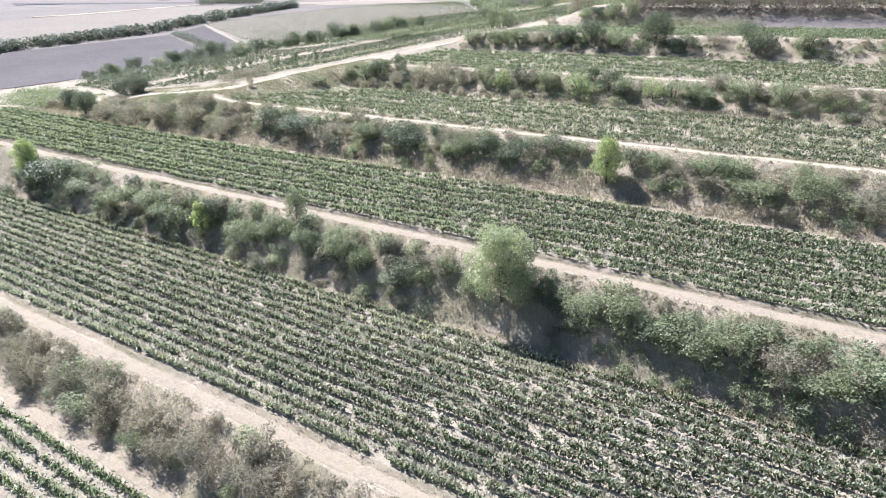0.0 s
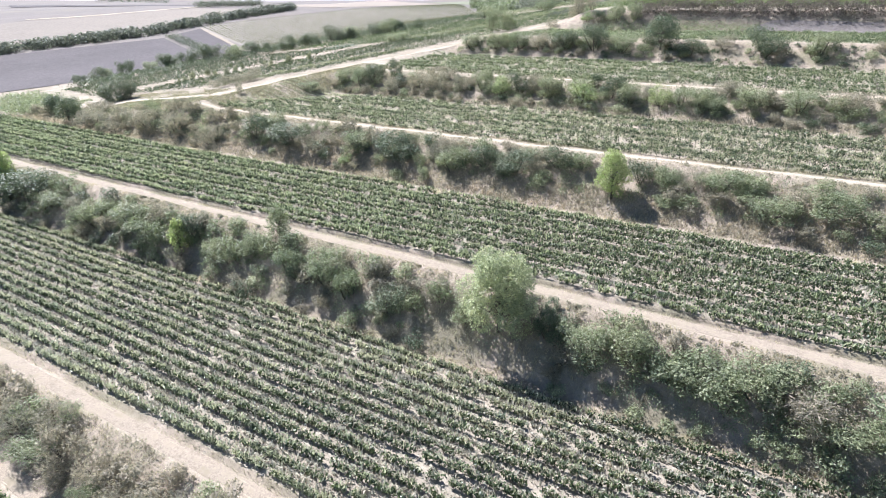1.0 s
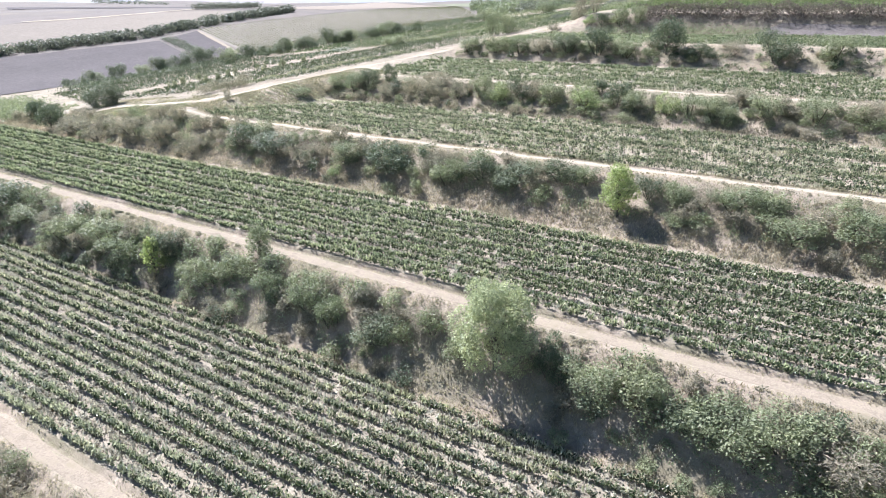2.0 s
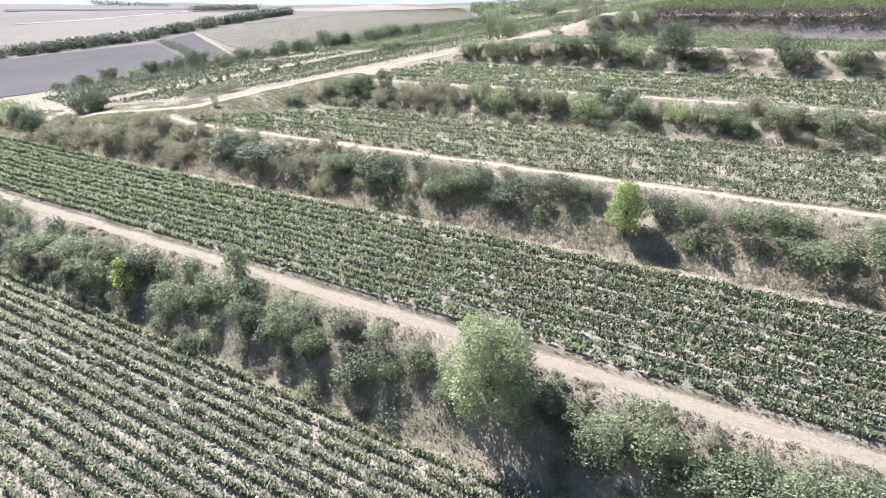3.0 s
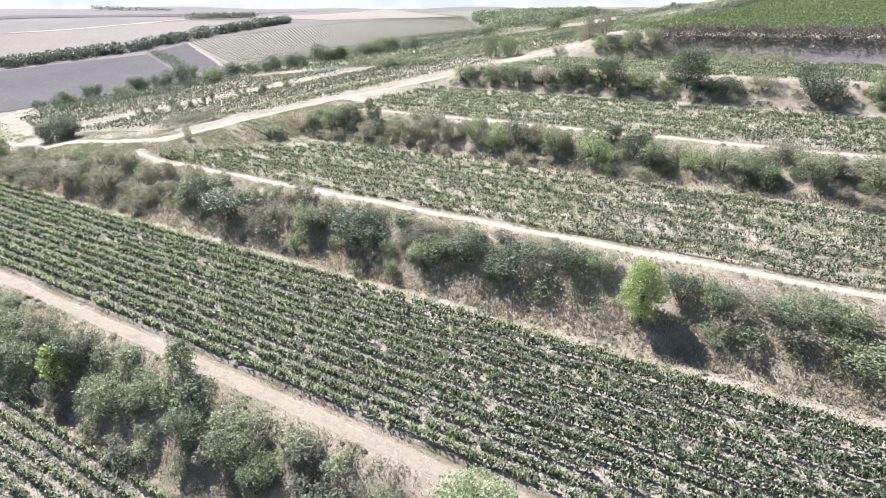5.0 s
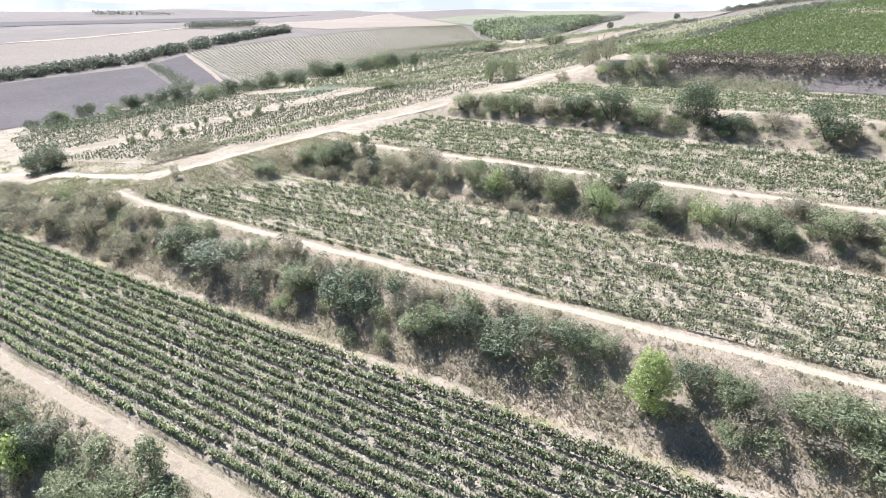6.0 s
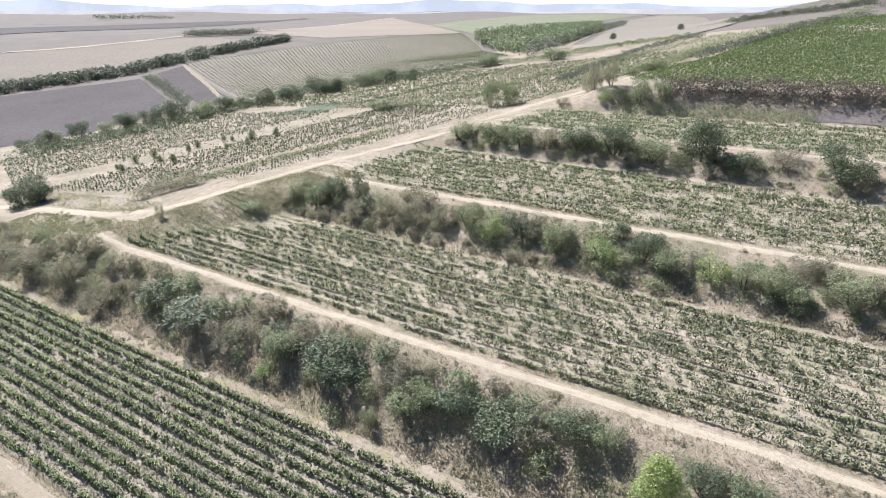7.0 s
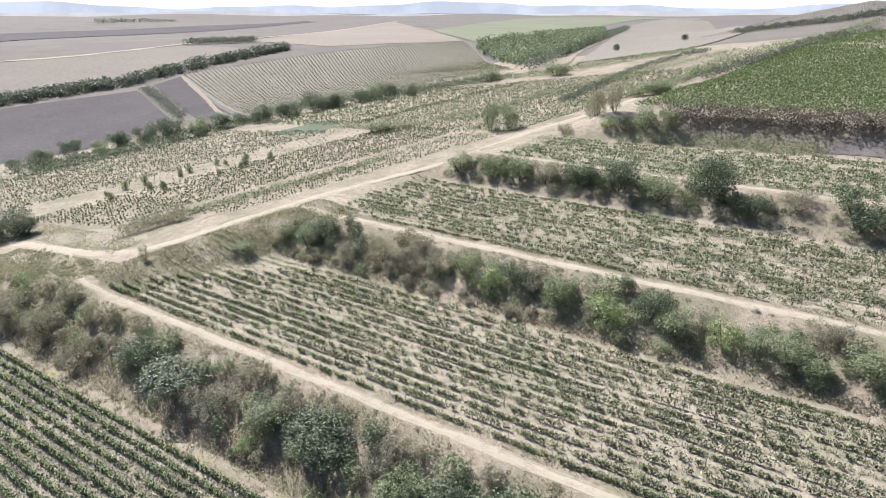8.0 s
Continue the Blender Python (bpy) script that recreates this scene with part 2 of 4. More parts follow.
DARK = foliage("dark_shrub_leaves", (0.052, 0.07, 0.045), (0.24, 0.27, 0.18), None, 0, 0.25)
GREY = foliage("dry_shrub_twigs", (0.195, 0.172, 0.15), (0.44, 0.398, 0.348), (0.34, 0.29, 0.24), 0.06, 0.44, 0.8)
YOUNG = foliage("young_shrub_leaves", (0.19, 0.222, 0.115), (0.44, 0.475, 0.285), None, 0, 0.44)
BRIGHT = foliage("bright_shrub_leaves", (0.25, 0.285, 0.12), (0.57, 0.61, 0.32), None, 0, 0.48)
POPLAR = foliage("poplar_leaves", (0.25, 0.274, 0.168), (0.54, 0.564, 0.395), None, 0, 0.44, 0.5, (1.12, 1.16, 0.95))
PLUM = foliage("plum_thicket_leaves", (0.08, 0.064, 0.062), (0.22, 0.185, 0.175), (0.16, 0.16, 0.11), 0.05, 0.3, 0.7)
WOODS = foliage("woodland_leaves", (0.10, 0.124, 0.08), (0.29, 0.318, 0.215), None, 0, 0.36)
# lighter and greyer leaves: distance haze put into the colour
HEDGE = foliage("hazed_hedge_leaves", (0.10, 0.106, 0.094), (0.225, 0.232, 0.205), None, 0, 0.36)
STRAWGRASS = foliage("dry_grass_blades", (0.27, 0.226, 0.18), (0.48, 0.425, 0.345), (0.30, 0.262, 0.198), 0.0, 0.48, 0.8)
ROWWEED = foliage("dusty_row_weeds", (0.29, 0.27, 0.24), (0.58, 0.55, 0.50), None, 0, 0.4, 0.8, (1.1, 1.1, 1.05))
PALEWEED = foliage("pale_row_weeds", (0.29, 0.295, 0.215), (0.56, 0.555, 0.44), None, 0, 0.4, 0.8, (1.1, 1.12, 1.05))
TALLSTRAW = foliage("tall_straw", (0.25, 0.216, 0.172), (0.48, 0.428, 0.35), None, 0, 0.35, 0.8, (1.08, 1.06, 1.0))
OLIVEWEED = foliage("olive_weeds", (0.20, 0.186, 0.13), (0.40, 0.372, 0.262), None, 0, 0.42, 0.8, (1.08, 1.1, 1.0))
BARK = bark("bark", (0.05, 0.042, 0.033), (0.16, 0.135, 0.11))
WOOD = bark("weathered_post_wood", (0.17, 0.15, 0.125), (0.36, 0.33, 0.29))

# ---- making meshes ----
rng = np.random.default_rng(7)


def raw_mesh(name, verts, faces, material):
    me = bpy.data.meshes.new(name)
    verts, faces = np.asarray(verts, np.float32), np.asarray(faces, np.int32)
    k = faces.shape[1]
    me.vertices.add(len(verts))
    me.vertices.foreach_set("co", verts.ravel())
    me.loops.add(faces.size)
    me.loops.foreach_set("vertex_index", faces.ravel())
    me.polygons.add(len(faces))
    me.polygons.foreach_set("loop_start", np.arange(0, faces.size, k, dtype=np.int32))
    me.update(calc_edges=True)
    me.validate()
    me.materials.append(material)
    return me


def part(name, me, parent, label=""):
    ob = new(name, me)
    ob.parent = parent
    return tagged(ob, label)


def leaves(at, size, lift=0.3, slim=0.55, out=None, face=0.0, to=(0, 0, 1)):
    """Folded diamond leaves at the points given: vertices and triangles. face: how firmly the blades turn to the way `to`."""
    n = len(at)
    size = np.broadcast_to(np.asarray(size, float), (n,))[:, None]
    ax = rng.normal(size=(n, 3))
    if out is not None:
        ax += out
    ax[:, 2] += lift
    ax /= np.linalg.norm(ax, axis=1)[:, None] + 1e-9
    side = np.cross(rng.normal(size=(n, 3)) * 0.6 + np.asarray(to) * face, ax)
    side /= np.linalg.norm(side, axis=1)[:, None] + 1e-9
    nor = np.cross(ax, side)
    base, tip = at - ax * size * 0.5, at + ax * size * 0.5
    mid = at + nor * size * 0.10
    v = np.stack([base, mid + side * size * slim * 0.5, tip, mid - side * size * slim * 0.5], 1).reshape(-1, 3)
    i = np.arange(n)[:, None] * 4
    f = np.concatenate([i + [0, 1, 2], i + [0, 2, 3]], 1).reshape(-1, 3)
    return v, f


def branch(a, b, r0, r1, sides=5, bend=0.0):
    """A tapered limb from a to b."""
    a, b = np.asarray(a, float), np.asarray(b, float)
    d = (b - a) / (np.linalg.norm(b - a) + 1e-9)
    p = np.cross(d, [0.3, 0.9, 0.2])
    p /= np.linalg.norm(p)
    q = np.cross(d, p)
    ts = np.linspace(0, 1, 4)
    ang = np.arange(sides) * 2 * np.pi / sides
    rings = [a + (b - a) * t + p * bend * math.sin(t * 3.1) + (r0 + (r1 - r0) * t) * (np.cos(ang)[:, None] * p + np.sin(ang)[:, None] * q) for t in ts]
    v = np.concatenate(rings)
    f = []
    for k in range(3):
        for s in range(sides):
            o, n = k * sides + s, k * sides + (s + 1) % sides
            f += [(o, n, n + sides), (o, n + sides, o + sides)]
    return v, np.array(f)


def joined(pieces):
    vs, fs, n = [], [], 0
    for v, f in pieces:
        vs.append(v)
        fs.append(f + n)
        n += len(v)
    return np.concatenate(vs), np.concatenate(fs)


def crown_points(n, blobs, hollow=0.55):
    """Points thrown into the shells of some blobs (x, y, z, radius, height radius), and the way out of each."""
    w = np.array([b[3] ** 2 for b in blobs])
    pick = rng.choice(len(blobs), n, p=w / w.sum())
    d = rng.normal(size=(n, 3))
    d /= np.linalg.norm(d, axis=1)[:, None]
    r = rng.uniform(hollow, 1.08, n) ** 0.7
    r *= 1 + 0.18 * np.sin(d[:, 0] * 7 + pick) * np.sin(d[:, 1] * 6 + 2 * pick) + 0.1 * np.sin(d[:, 2] * 9)
    b = np.array(blobs)[pick]
    p = b[:, :3] + d * r[:, None] * np.stack([b[:, 3], b[:, 3], b[:, 4]], 1)
    return p, d


def bush_meshes(material, n, size, seed, tall=1.0, airy=0.5, slim=0.55, lift=0.4, lobes=11):
    """A shrub one metre wide and `tall` high: crown and stems."""
    global rng
    rng = np.random.default_rng(seed)
    blobs = [(0, 0, 0.45 * tall, 0.33, 0.42 * tall)]
    for k in range(lobes):
        a = k * 2.4 + rng.uniform(-0.5, 0.5)
        r = rng.uniform(0.17, 0.34)
        blobs.append((r * math.cos(a), r * math.sin(a), tall * rng.uniform(0.22, 0.78), rng.uniform(0.12, 0.23), tall * rng.uniform(0.13, 0.24)))
    p, d = crown_points(n, blobs, airy)
    p[:, 2] = np.maximum(p[:, 2], 0.02)
    crown = leaves(p, rng.uniform(0.6, 1.3, n) * size, lift, slim, d * (1.3 if slim < 0.3 else 0.4), 1.7, d + np.array([0, 0, 0.5]))
    stems = joined([branch((rng.uniform(-0.05, 0.05), rng.uniform(-0.05, 0.05), -0.12), (b[0], b[1], b[2] * 0.9), 0.02, 0.006, 4, 0.03) for b in blobs[1:7]])
    return raw_mesh("crown", *crown, material), raw_mesh("stem", *stems, BARK)


def tree_meshes(material, seed, n, size, tall, wide, first=0.12, slim=0.55):
    """A broad tree: trunk with limbs, and a crown of leaf clumps round the limb ends, with gaps."""
    global rng
    rng = np.random.default_rng(seed)
    wood = [branch((0, 0, -0.5), (0.1, 0.05, tall * 0.55), tall * 0.028, tall * 0.012, 8, 0.15)]
    blobs = []
    for k in range(26):
        z0 = tall * rng.uniform(first, 0.55)
        a = k * 2.399 + rng.uniform(-0.4, 0.4)
        z1 = tall * (first + 0.1 + (0.86 - first) * (k / 25) ** 0.85)
        rr = wide * 0.5 * (0.35 + 0.65 * math.sin(math.pi * min(1, max(0.12, (z1 / tall) ** 0.9)))) * rng.uniform(0.45, 0.85)
        e = (rr * math.cos(a), rr * math.sin(a), z1)
        wood.append(branch((0, 0, z0), e, tall * 0.010, tall * 0.003, 5, rng.uniform(-0.2, 0.2)))
        s = wide * rng.uniform(0.12, 0.2)
        blobs.append((*e, s, s * rng.uniform(0.75, 1.2)))
    blobs.append((0, 0, tall * 0.9, wide * 0.14, tall * 0.1))
    p, d = crown_points(n, blobs, 0.6)
    crown = leaves(p, rng.uniform(0.6, 1.35, n) * size, 0.5, slim, None, 1.25, d + np.array([0, 0, 0.5]))
    return raw_mesh("crown", *crown, material), raw_mesh("trunk", *joined(wood), BARK)


def thing(name, meshes, names, label, category, group="", at=(0, 0, 0)):
    root = new(name)
    tagged(root, label, category, group)
    root.location = at
    for me, nm in zip(meshes, names):
        part(nm, me, root)
    return root


# ---- ground: one sheet, fine where the camera passes, coarse towards the horizon ----
def grow(start, stop, first, rate):
    out, x, s = [], start, first
    while abs(x - start) < abs(stop - start):
        s *= rate
        x += s if stop > start else -s
        out.append(x)
    return out


def build_ground():
    us = np.array(grow(-262, -4800, 1.6, 1.045)[::-1] + list(np.arange(-262, 62, 3.6)) + grow(62, 4800, 1.6, 1.07))
    vs = np.unique(np.round(np.array(grow(18, -700, 1.0, 1.12)[::-1] + list(np.arange(18, 330, 0.85)) + [v for v in PV if 18 < v < 330] + grow(330, 4900, 0.8, 1.028)), 2))
    U, W = np.meshgrid(us, vs)
    V = bent(U, W)
    Z = ground_z(U, V)
    n, k = U.shape
    i = (np.arange(n - 1)[:, None] * k + np.arange(k - 1)[None]).ravel()
    me = raw_mesh("ground", np.stack([U, V, Z], -1).reshape(-1, 3), np.stack([i, i + 1, i + k + 1, i + k], 1), GROUND)
    me.polygons.foreach_set("use_smooth", np.ones(len(me.polygons), bool))
    u, v = U.ravel(), W.ravel()
    bank = np.zeros(len(u))
    for a, b in ((30.4, 39.0), (70.5, 82.3), (84.4, 85.7), (113, 131.0), (165, 181.2), (219, 232.4), (41.6, 42.5), (133.1, 135.0), (184.0, 186.3), (234.7, 236.0)):
        bank = np.maximum(bank, step(v, a - 0.5, a + 0.5) * (1 - step(v, b - 0.5, b + 0.5)))
    foot = bank5_foot(u)
    bank = np.maximum(bank, step(v, foot - 1, foot + 1) * (1 - step(v, foot + 15, foot + 18)))
    left = track_u(np.minimum(v, 480))
    bank = np.where((v > 131) & (u < left + 4), 0.55, bank)
    bank = np.maximum(bank, np.where((v > 133) & (v < 180), step(u, left + 1, left + 4) * (1 - step(u, left + 10, left + 16)) * 0.75, 0))
    bank = np.where((u < -262) & (v < 131), 0.6, bank)
    plain = np.maximum(step(left - u, 225, 260) * step(v, 100, 200), step(v, 520, 560))
    weedy = np.zeros(len(u))
    for a, b, w in ((42.5, 70.2, 0.85), (85.8, 112.6, 0.9), (6, 28.5, 0.7), (135, 164.5, 0.15)):
        weedy = np.maximum(weedy, w * step(v, a - 0.4, a + 0.4) * (1 - step(v, b - 0.4, b + 0.4)))
    weedy = np.where((v > 150) & (u < left - 9) & (v < 420), 0.55 * (1 - plain), weedy)
    for nm, val in (("bank", bank), ("plain", plain), ("weedy", weedy)):
        at = me.attributes.new(nm, "FLOAT", "POINT")
        at.data.foreach_set("value", val.astype(np.float32))
    ob = new("ground", me)
    return tagged(ob, "terraced hillside of pale dry soil and withered grass", "ground", kind="structure")


build_ground()


def smooth_line(pts, gap):
    p = np.array(pts, float)
    p = np.vstack([2 * p[0] - p[1], p, 2 * p[-1] - p[-2]])
    out = []
    for k in range(1, len(p) - 2):
        n = max(2, int(np.linalg.norm(p[k + 1] - p[k]) / gap))
        for t in np.arange(n) / n:
            a, b, c, d = p[k - 1:k + 3]
            out.append(0.5 * (2 * b + (c - a) * t + (2 * a - 5 * b + 4 * c - d) * t * t + (3 * b - a - 3 * c + d) * t ** 3))
    out.append(p[-2])
    return np.array(out)


def ribbon(name, pts, width, material, label, category="track", lift=0.07, gap=2.0, ruts=0.05):
    """A worn track laid on the ground: uneven edges, two wheel ruts."""
    line = smooth_line(pts, gap)
    d = np.gradient(line, axis=0)
    d /= np.linalg.norm(d, axis=1)[:, None]
    nrm = np.stack([-d[:, 1], d[:, 0]], 1)
    s = np.cumsum(np.r_[0, np.linalg.norm(np.diff(line, axis=0), axis=1)])
    across = np.array([-0.5, -0.42, -0.30, -0.2, 0.0, 0.2, 0.30, 0.42, 0.5])
    drop = np.array([-0.1, 0.0, -ruts, 0.0, 0.02, 0.0, -ruts, 0.0, -0.1])
    wob = 1 + 0.10 * np.sin(s * 0.31 + pts[0][0]) + 0.07 * np.sin(s * 1.13) + 0.05 * np.sin(s * 2.3 + 1)
    wob *= 0.25 + 0.75 * np.clip(np.minimum(s, s[-1] - s) / 14, 0, 1) ** 0.7
    P = line[:, None] + nrm[:, None] * (across[None, :, None] * (width * wob)[:, None, None])
    Z = ground_z(P[..., 0], P[..., 1]) + lift + drop
    n, k = Z.shape
    i = (np.arange(n - 1)[:, None] * k + np.arange(k - 1)[None]).ravel()
    me = raw_mesh(name, np.concatenate([P, Z[..., None]], -1).reshape(-1, 3), np.stack([i, i + 1, i + k + 1, i + k], 1), material)
    me.polygons.foreach_set("use_smooth", np.ones(len(me.polygons), bool))
    return tagged(new(name, me), label, category, kind="structure")


def patch(name, corners, material, label, lift=0.12, cell=10.0):
    """A field of its own cover, laid on the ground."""
    bm = bmesh.new()
    bm.faces.new([bm.verts.new((u, v, 0)) for u, v in corners])
    us, vs = [c[0] for c in corners], [c[1] for c in corners]
    for ax, lo, hi in ((0, min(us), max(us)), (1, min(vs), max(vs))):
        for x in np.arange(lo + cell, hi, cell):
            co, no = ((x, 0, 0), (1, 0, 0)) if ax == 0 else ((0, x, 0), (0, 1, 0))
            bmesh.ops.bisect_plane(bm, geom=bm.verts[:] + bm.edges[:] + bm.faces[:], plane_co=co, plane_no=no)
    bmesh.ops.triangulate(bm, faces=bm.faces[:])
    for vert in bm.verts:
        vert.co.z = float(ground_z(vert.co.x, vert.co.y)) + lift
    bmesh.ops.recalc_face_normals(bm, faces=bm.faces[:])
    me = bpy.data.meshes.new(name)
    bm.to_mesh(me)
    bm.free()
    if me.polygons and me.polygons[0].normal.z < 0:
        me.flip_normals()
    me.materials.append(material)
    return tagged(new(name, me), label, "field", kind="structure")


# tracks along the terrace edges
for y, wide, a, b in ((29.3, 1.7, -150, 70), (40.4, 2.2, -262, 70), (83.2, 2.4, -262, 70), (131.9, 1.8, -170, 70), (182.6, 2.1, -156, 70), (233.4, 1.5, -136, 70)):
    ribbon("track", [(u, float(bent(u, y)) + 0.25 * math.sin(u / 31.0 + y)) for u in np.arange(a, b + 1, 14.5)], wide, DUST if y < 100 else PALE_DUST, "pale dusty farm track with two wheel ruts")
ribbon("track", [(-262, 133), (-230, 138), (-205, 139.5), (-186, 141), (-172, 146.5), (-165.5, 156), (-161, 170), (-155, 188), (-147, 204), (-134.5, 227), (-130, 247), (-124, 270), (-114, 296), (-104, 330)], 3.4, PALE_DUST, "pale dusty farm track climbing past the terrace ends", lift=0.1)
ribbon("track", [(-179, 146), (-176, 165), (-172, 190), (-163, 215), (-148, 240), (-136, 262)], 2.4, DUST, "faint sandy track beside the vineyard", lift=0.1)
ribbon("track", [(-160, float(bent(-160, 131.9))), (-168, float(bent(-168, 132.0))), (-178, 133.5), (-188, 137), (-198, 139.8)], 1.7, PALE_DUST, "pale sandy track joining the climbing track", lift=0.09)
ribbon("track", [(-132, 240), (-125, 256), (-117, 264), (-109, 268)], 5.5, SAND, "bare sandy spur of the track at the top terrace", lift=0.12)
patch("bare_yard", [(-226, 139), (-182, 145), (-178, 152), (-190, 158), (-215, 150)], SAND, "bare sandy ground at the meeting of the tracks", 0.07, 1.5)

ribbon("track", [(u, float(bent(u, 114.0)) + 0.2 * math.sin(u / 23.0)) for u in np.arange(-250, 41, 14.5)], 1.7, SAND, "trodden grassy path along the foot of the bank")

patch("clay_face", [(-40, 280.5), (60, 302.5), (60, 308), (-30, 288.5)], CLAY, "bare grey clay face under a thicket", 0.18, 2.0)

# fields across the valley and on the plain
patch("ploughed_field", [(-562, 160), (-480, 334), (-379, 294), (-364, 232), (-420, 145)], PLOUGHED, "ploughed brown field on the valley floor", 0.3)
patch("ploughed_field", [(-487, 352), (-493, 380), (-341, 312), (-362, 300)], PLOUGHED, "narrow ploughed brown strip beside a vineyard", 0.3)
patch("fallow_field", [(-262, 262), (-256, 292), (-237, 297), (-229, 270)], REEDS, "small dull green fallow plot on the slope", 0.1, 2.0)
patch("ploughed_field", [(-890, 410), (-1005, 715), (-1350, 1420), (-1860, 1880), (-1210, 745), (-1130, 515)], PLOUGHED, "dark ploughed strip far out on the plain", 0.6, 40)
patch("meadow", [(-661, 984), (-400, 690), (-535, 1480), (-600, 2900), (-1120, 3400), (-1070, 2070)], MEADOW, "dull green meadow on the plain", 0.6, 40)
patch("stubble_field", [(-184, 452), (-475, 1480), (-560, 2600), (-116, 660), (-130, 520)], PALE, "pale stubble field on a rise", 0.6, 30)
ribbon("track", [(-708, 338), (-668, 402), (-660, 508), (-735, 740), (-1030, 1370)], 7.0, PALE_DUST, "pale field track out on the plain", lift=0.5, gap=12)
ribbon("track", [(-494, 382), (-420, 347), (-350, 312), (-318, 318)], 3.5, DUST, "pale field track along the far vineyard", lift=0.4, gap=5)
ribbon("track", [(-205, 425), (-190, 445), (-240, 600), (-285, 800), (-420, 1330)], 5.0, DUST, "pale field track beside the wood", lift=0.5, gap=12)
patch("stubble_field", [(-540, 150), (-535, 330), (-525, 520), (-640, 490), (-690, 380), (-720, 230)], STRAW, "tan stubble field beyond the hedgerow", 0.25, 15)
patch("stubble_field", [(-500, 560), (-420, 700), (-640, 960), (-1000, 1320), (-740, 760), (-640, 570)], PEACH, "tan stubble field above the far vineyard", 0.3, 20)
patch("vineyard_soil", [(-500, 384), (-415, 692), (-224, 447), (-338, 315)], PALE, "pale soil of a far vineyard", 0.2, 10)

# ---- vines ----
def vine_row(v, u0, u1, per, material, label, group, gap=0.03, tall=1.25, wide=0.75, posts=0, size=0.30, pitch=1.0, slope=0.0, seed=0, weak=None, patchy=0.0, tips=VINE_TIPS_LIT):
    """One row of vines along the terrace: leaves on staked plants, thin stems, and posts where they show."""
    global rng
    rng = np.random.default_rng(seed + int(v * 10))
    u = np.arange(u0, u1, pitch) + rng.uniform(-0.15, 0.15, len(np.arange(u0, u1, pitch)))
    row_v = bent(u, v) + slope * (u - u0)
    thin = 0.5 + 0.5 * np.sin(u * 0.11 + v * 0.7) * np.sin(u * 0.037 + v * 0.31 + 1)
    keep = rng.uniform(size=len(u)) > gap * (0.4 + 1.8 * thin) + patchy * np.clip(np.sin(u * 0.19 + 0.9 * np.sin(v * 0.35)) + np.sin(v * 0.41 + u * 0.05 + 2), -0.3, 1.4)
    poor = weak(u, row_v) if weak else np.zeros(len(u))
    keep &= rng.uniform(size=len(u)) > 0.12 * poor
    u, row_v, poor = u[keep], row_v[keep], poor[keep]
    vig = (1 - 0.2 * poor) * rng.uniform(0.7, 1.15, len(u)) * (0.85 + 0.2 * np.sin(u * 0.05 + v)) * (1 + 0.14 * step(u, -75, -15))
    idx = np.repeat(np.arange(len(u)), per)
    n = len(idx)
    hz = rng.beta(1.7, 1.6, n)
    spread = 0.10 + 0.17 * hz
    x = u[idx] + rng.normal(0, 1, n) * spread * 2.0 * pitch
    y = row_v[idx] + rng.normal(0, 1, n) * spread * 1.25 * wide
    z = ground_z(u, row_v)[idx] + (0.2 + hz * (tall - 0.45)) * vig[idx]
    at = np.stack([x, y, z], 1)
    # fewer pale tips to the right: weaker backlight there put into the leaf mix
    green = step(u[idx], -75, -15)
    # the sunlit-coloured shoots go mostly to the top of each plant
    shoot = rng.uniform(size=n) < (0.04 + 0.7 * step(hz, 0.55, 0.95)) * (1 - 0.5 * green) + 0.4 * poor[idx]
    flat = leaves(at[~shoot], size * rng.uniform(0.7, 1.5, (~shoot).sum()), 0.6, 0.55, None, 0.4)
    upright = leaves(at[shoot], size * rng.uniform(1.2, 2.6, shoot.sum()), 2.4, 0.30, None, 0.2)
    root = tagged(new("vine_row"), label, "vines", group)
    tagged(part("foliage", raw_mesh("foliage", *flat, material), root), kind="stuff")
    tagged(part("shoot_growth", raw_mesh("shoot_growth", *upright, tips), root), "shoot tips with sunlight put into their pale colour", kind="stuff")
    gz = ground_z(u, row_v)
    k = len(u)
    r = 0.035
    tri = np.array([(r, 0), (-r, r), (-r, -r)])
    base = np.stack([u, row_v, gz - 0.05], 1)
    sv = np.concatenate([base[:, None] + np.c_[tri, np.zeros(3)][None], base[:, None] + np.c_[tri * 0.7, np.full(3, 0.75)][None]], 1).reshape(-1, 3)
    q = np.arange(k)[:, None] * 6
    sf = np.concatenate([q + f for f in ([0, 1, 4], [0, 4, 3], [1, 2, 5], [1, 5, 4], [2, 0, 3], [2, 3, 5])], 1).reshape(-1, 3)
    tagged(part("vine_stock", raw_mesh("vine_stock", sv, sf, BARK), root), kind="stuff")
    if posts:
        for pu in np.arange(u0 + 0.4, u1, posts):
            o = part("post", POST, root)
            pv = float(bent(pu, v)) + slope * (pu - u0)
            o.location = (pu, pv, float(ground_z(pu, pv)))
            o.rotation_euler = (rng.normal(0, 0.04), rng.normal(0, 0.04), rng.uniform(0, 3))
    return root


POST = raw_mesh("post", *branch((0, 0, -0.3), (0, 0, 1.7), 0.05, 0.042, 6), WOOD)


def weak_lower(u, v):
    return np.clip(0.8 * step(v, 58, 67) * step(u, -80, -45) * (1 - step(u, -28, -8)) + 0.9 * (1 - step(v, 43, 51)), 0, 1)


def weak_middle(u, v):
    return 0.8 * (1 - step(v, 86, 95)) * step(u, -90, -20) + 0.35 * (1 - step(v, 86, 89))


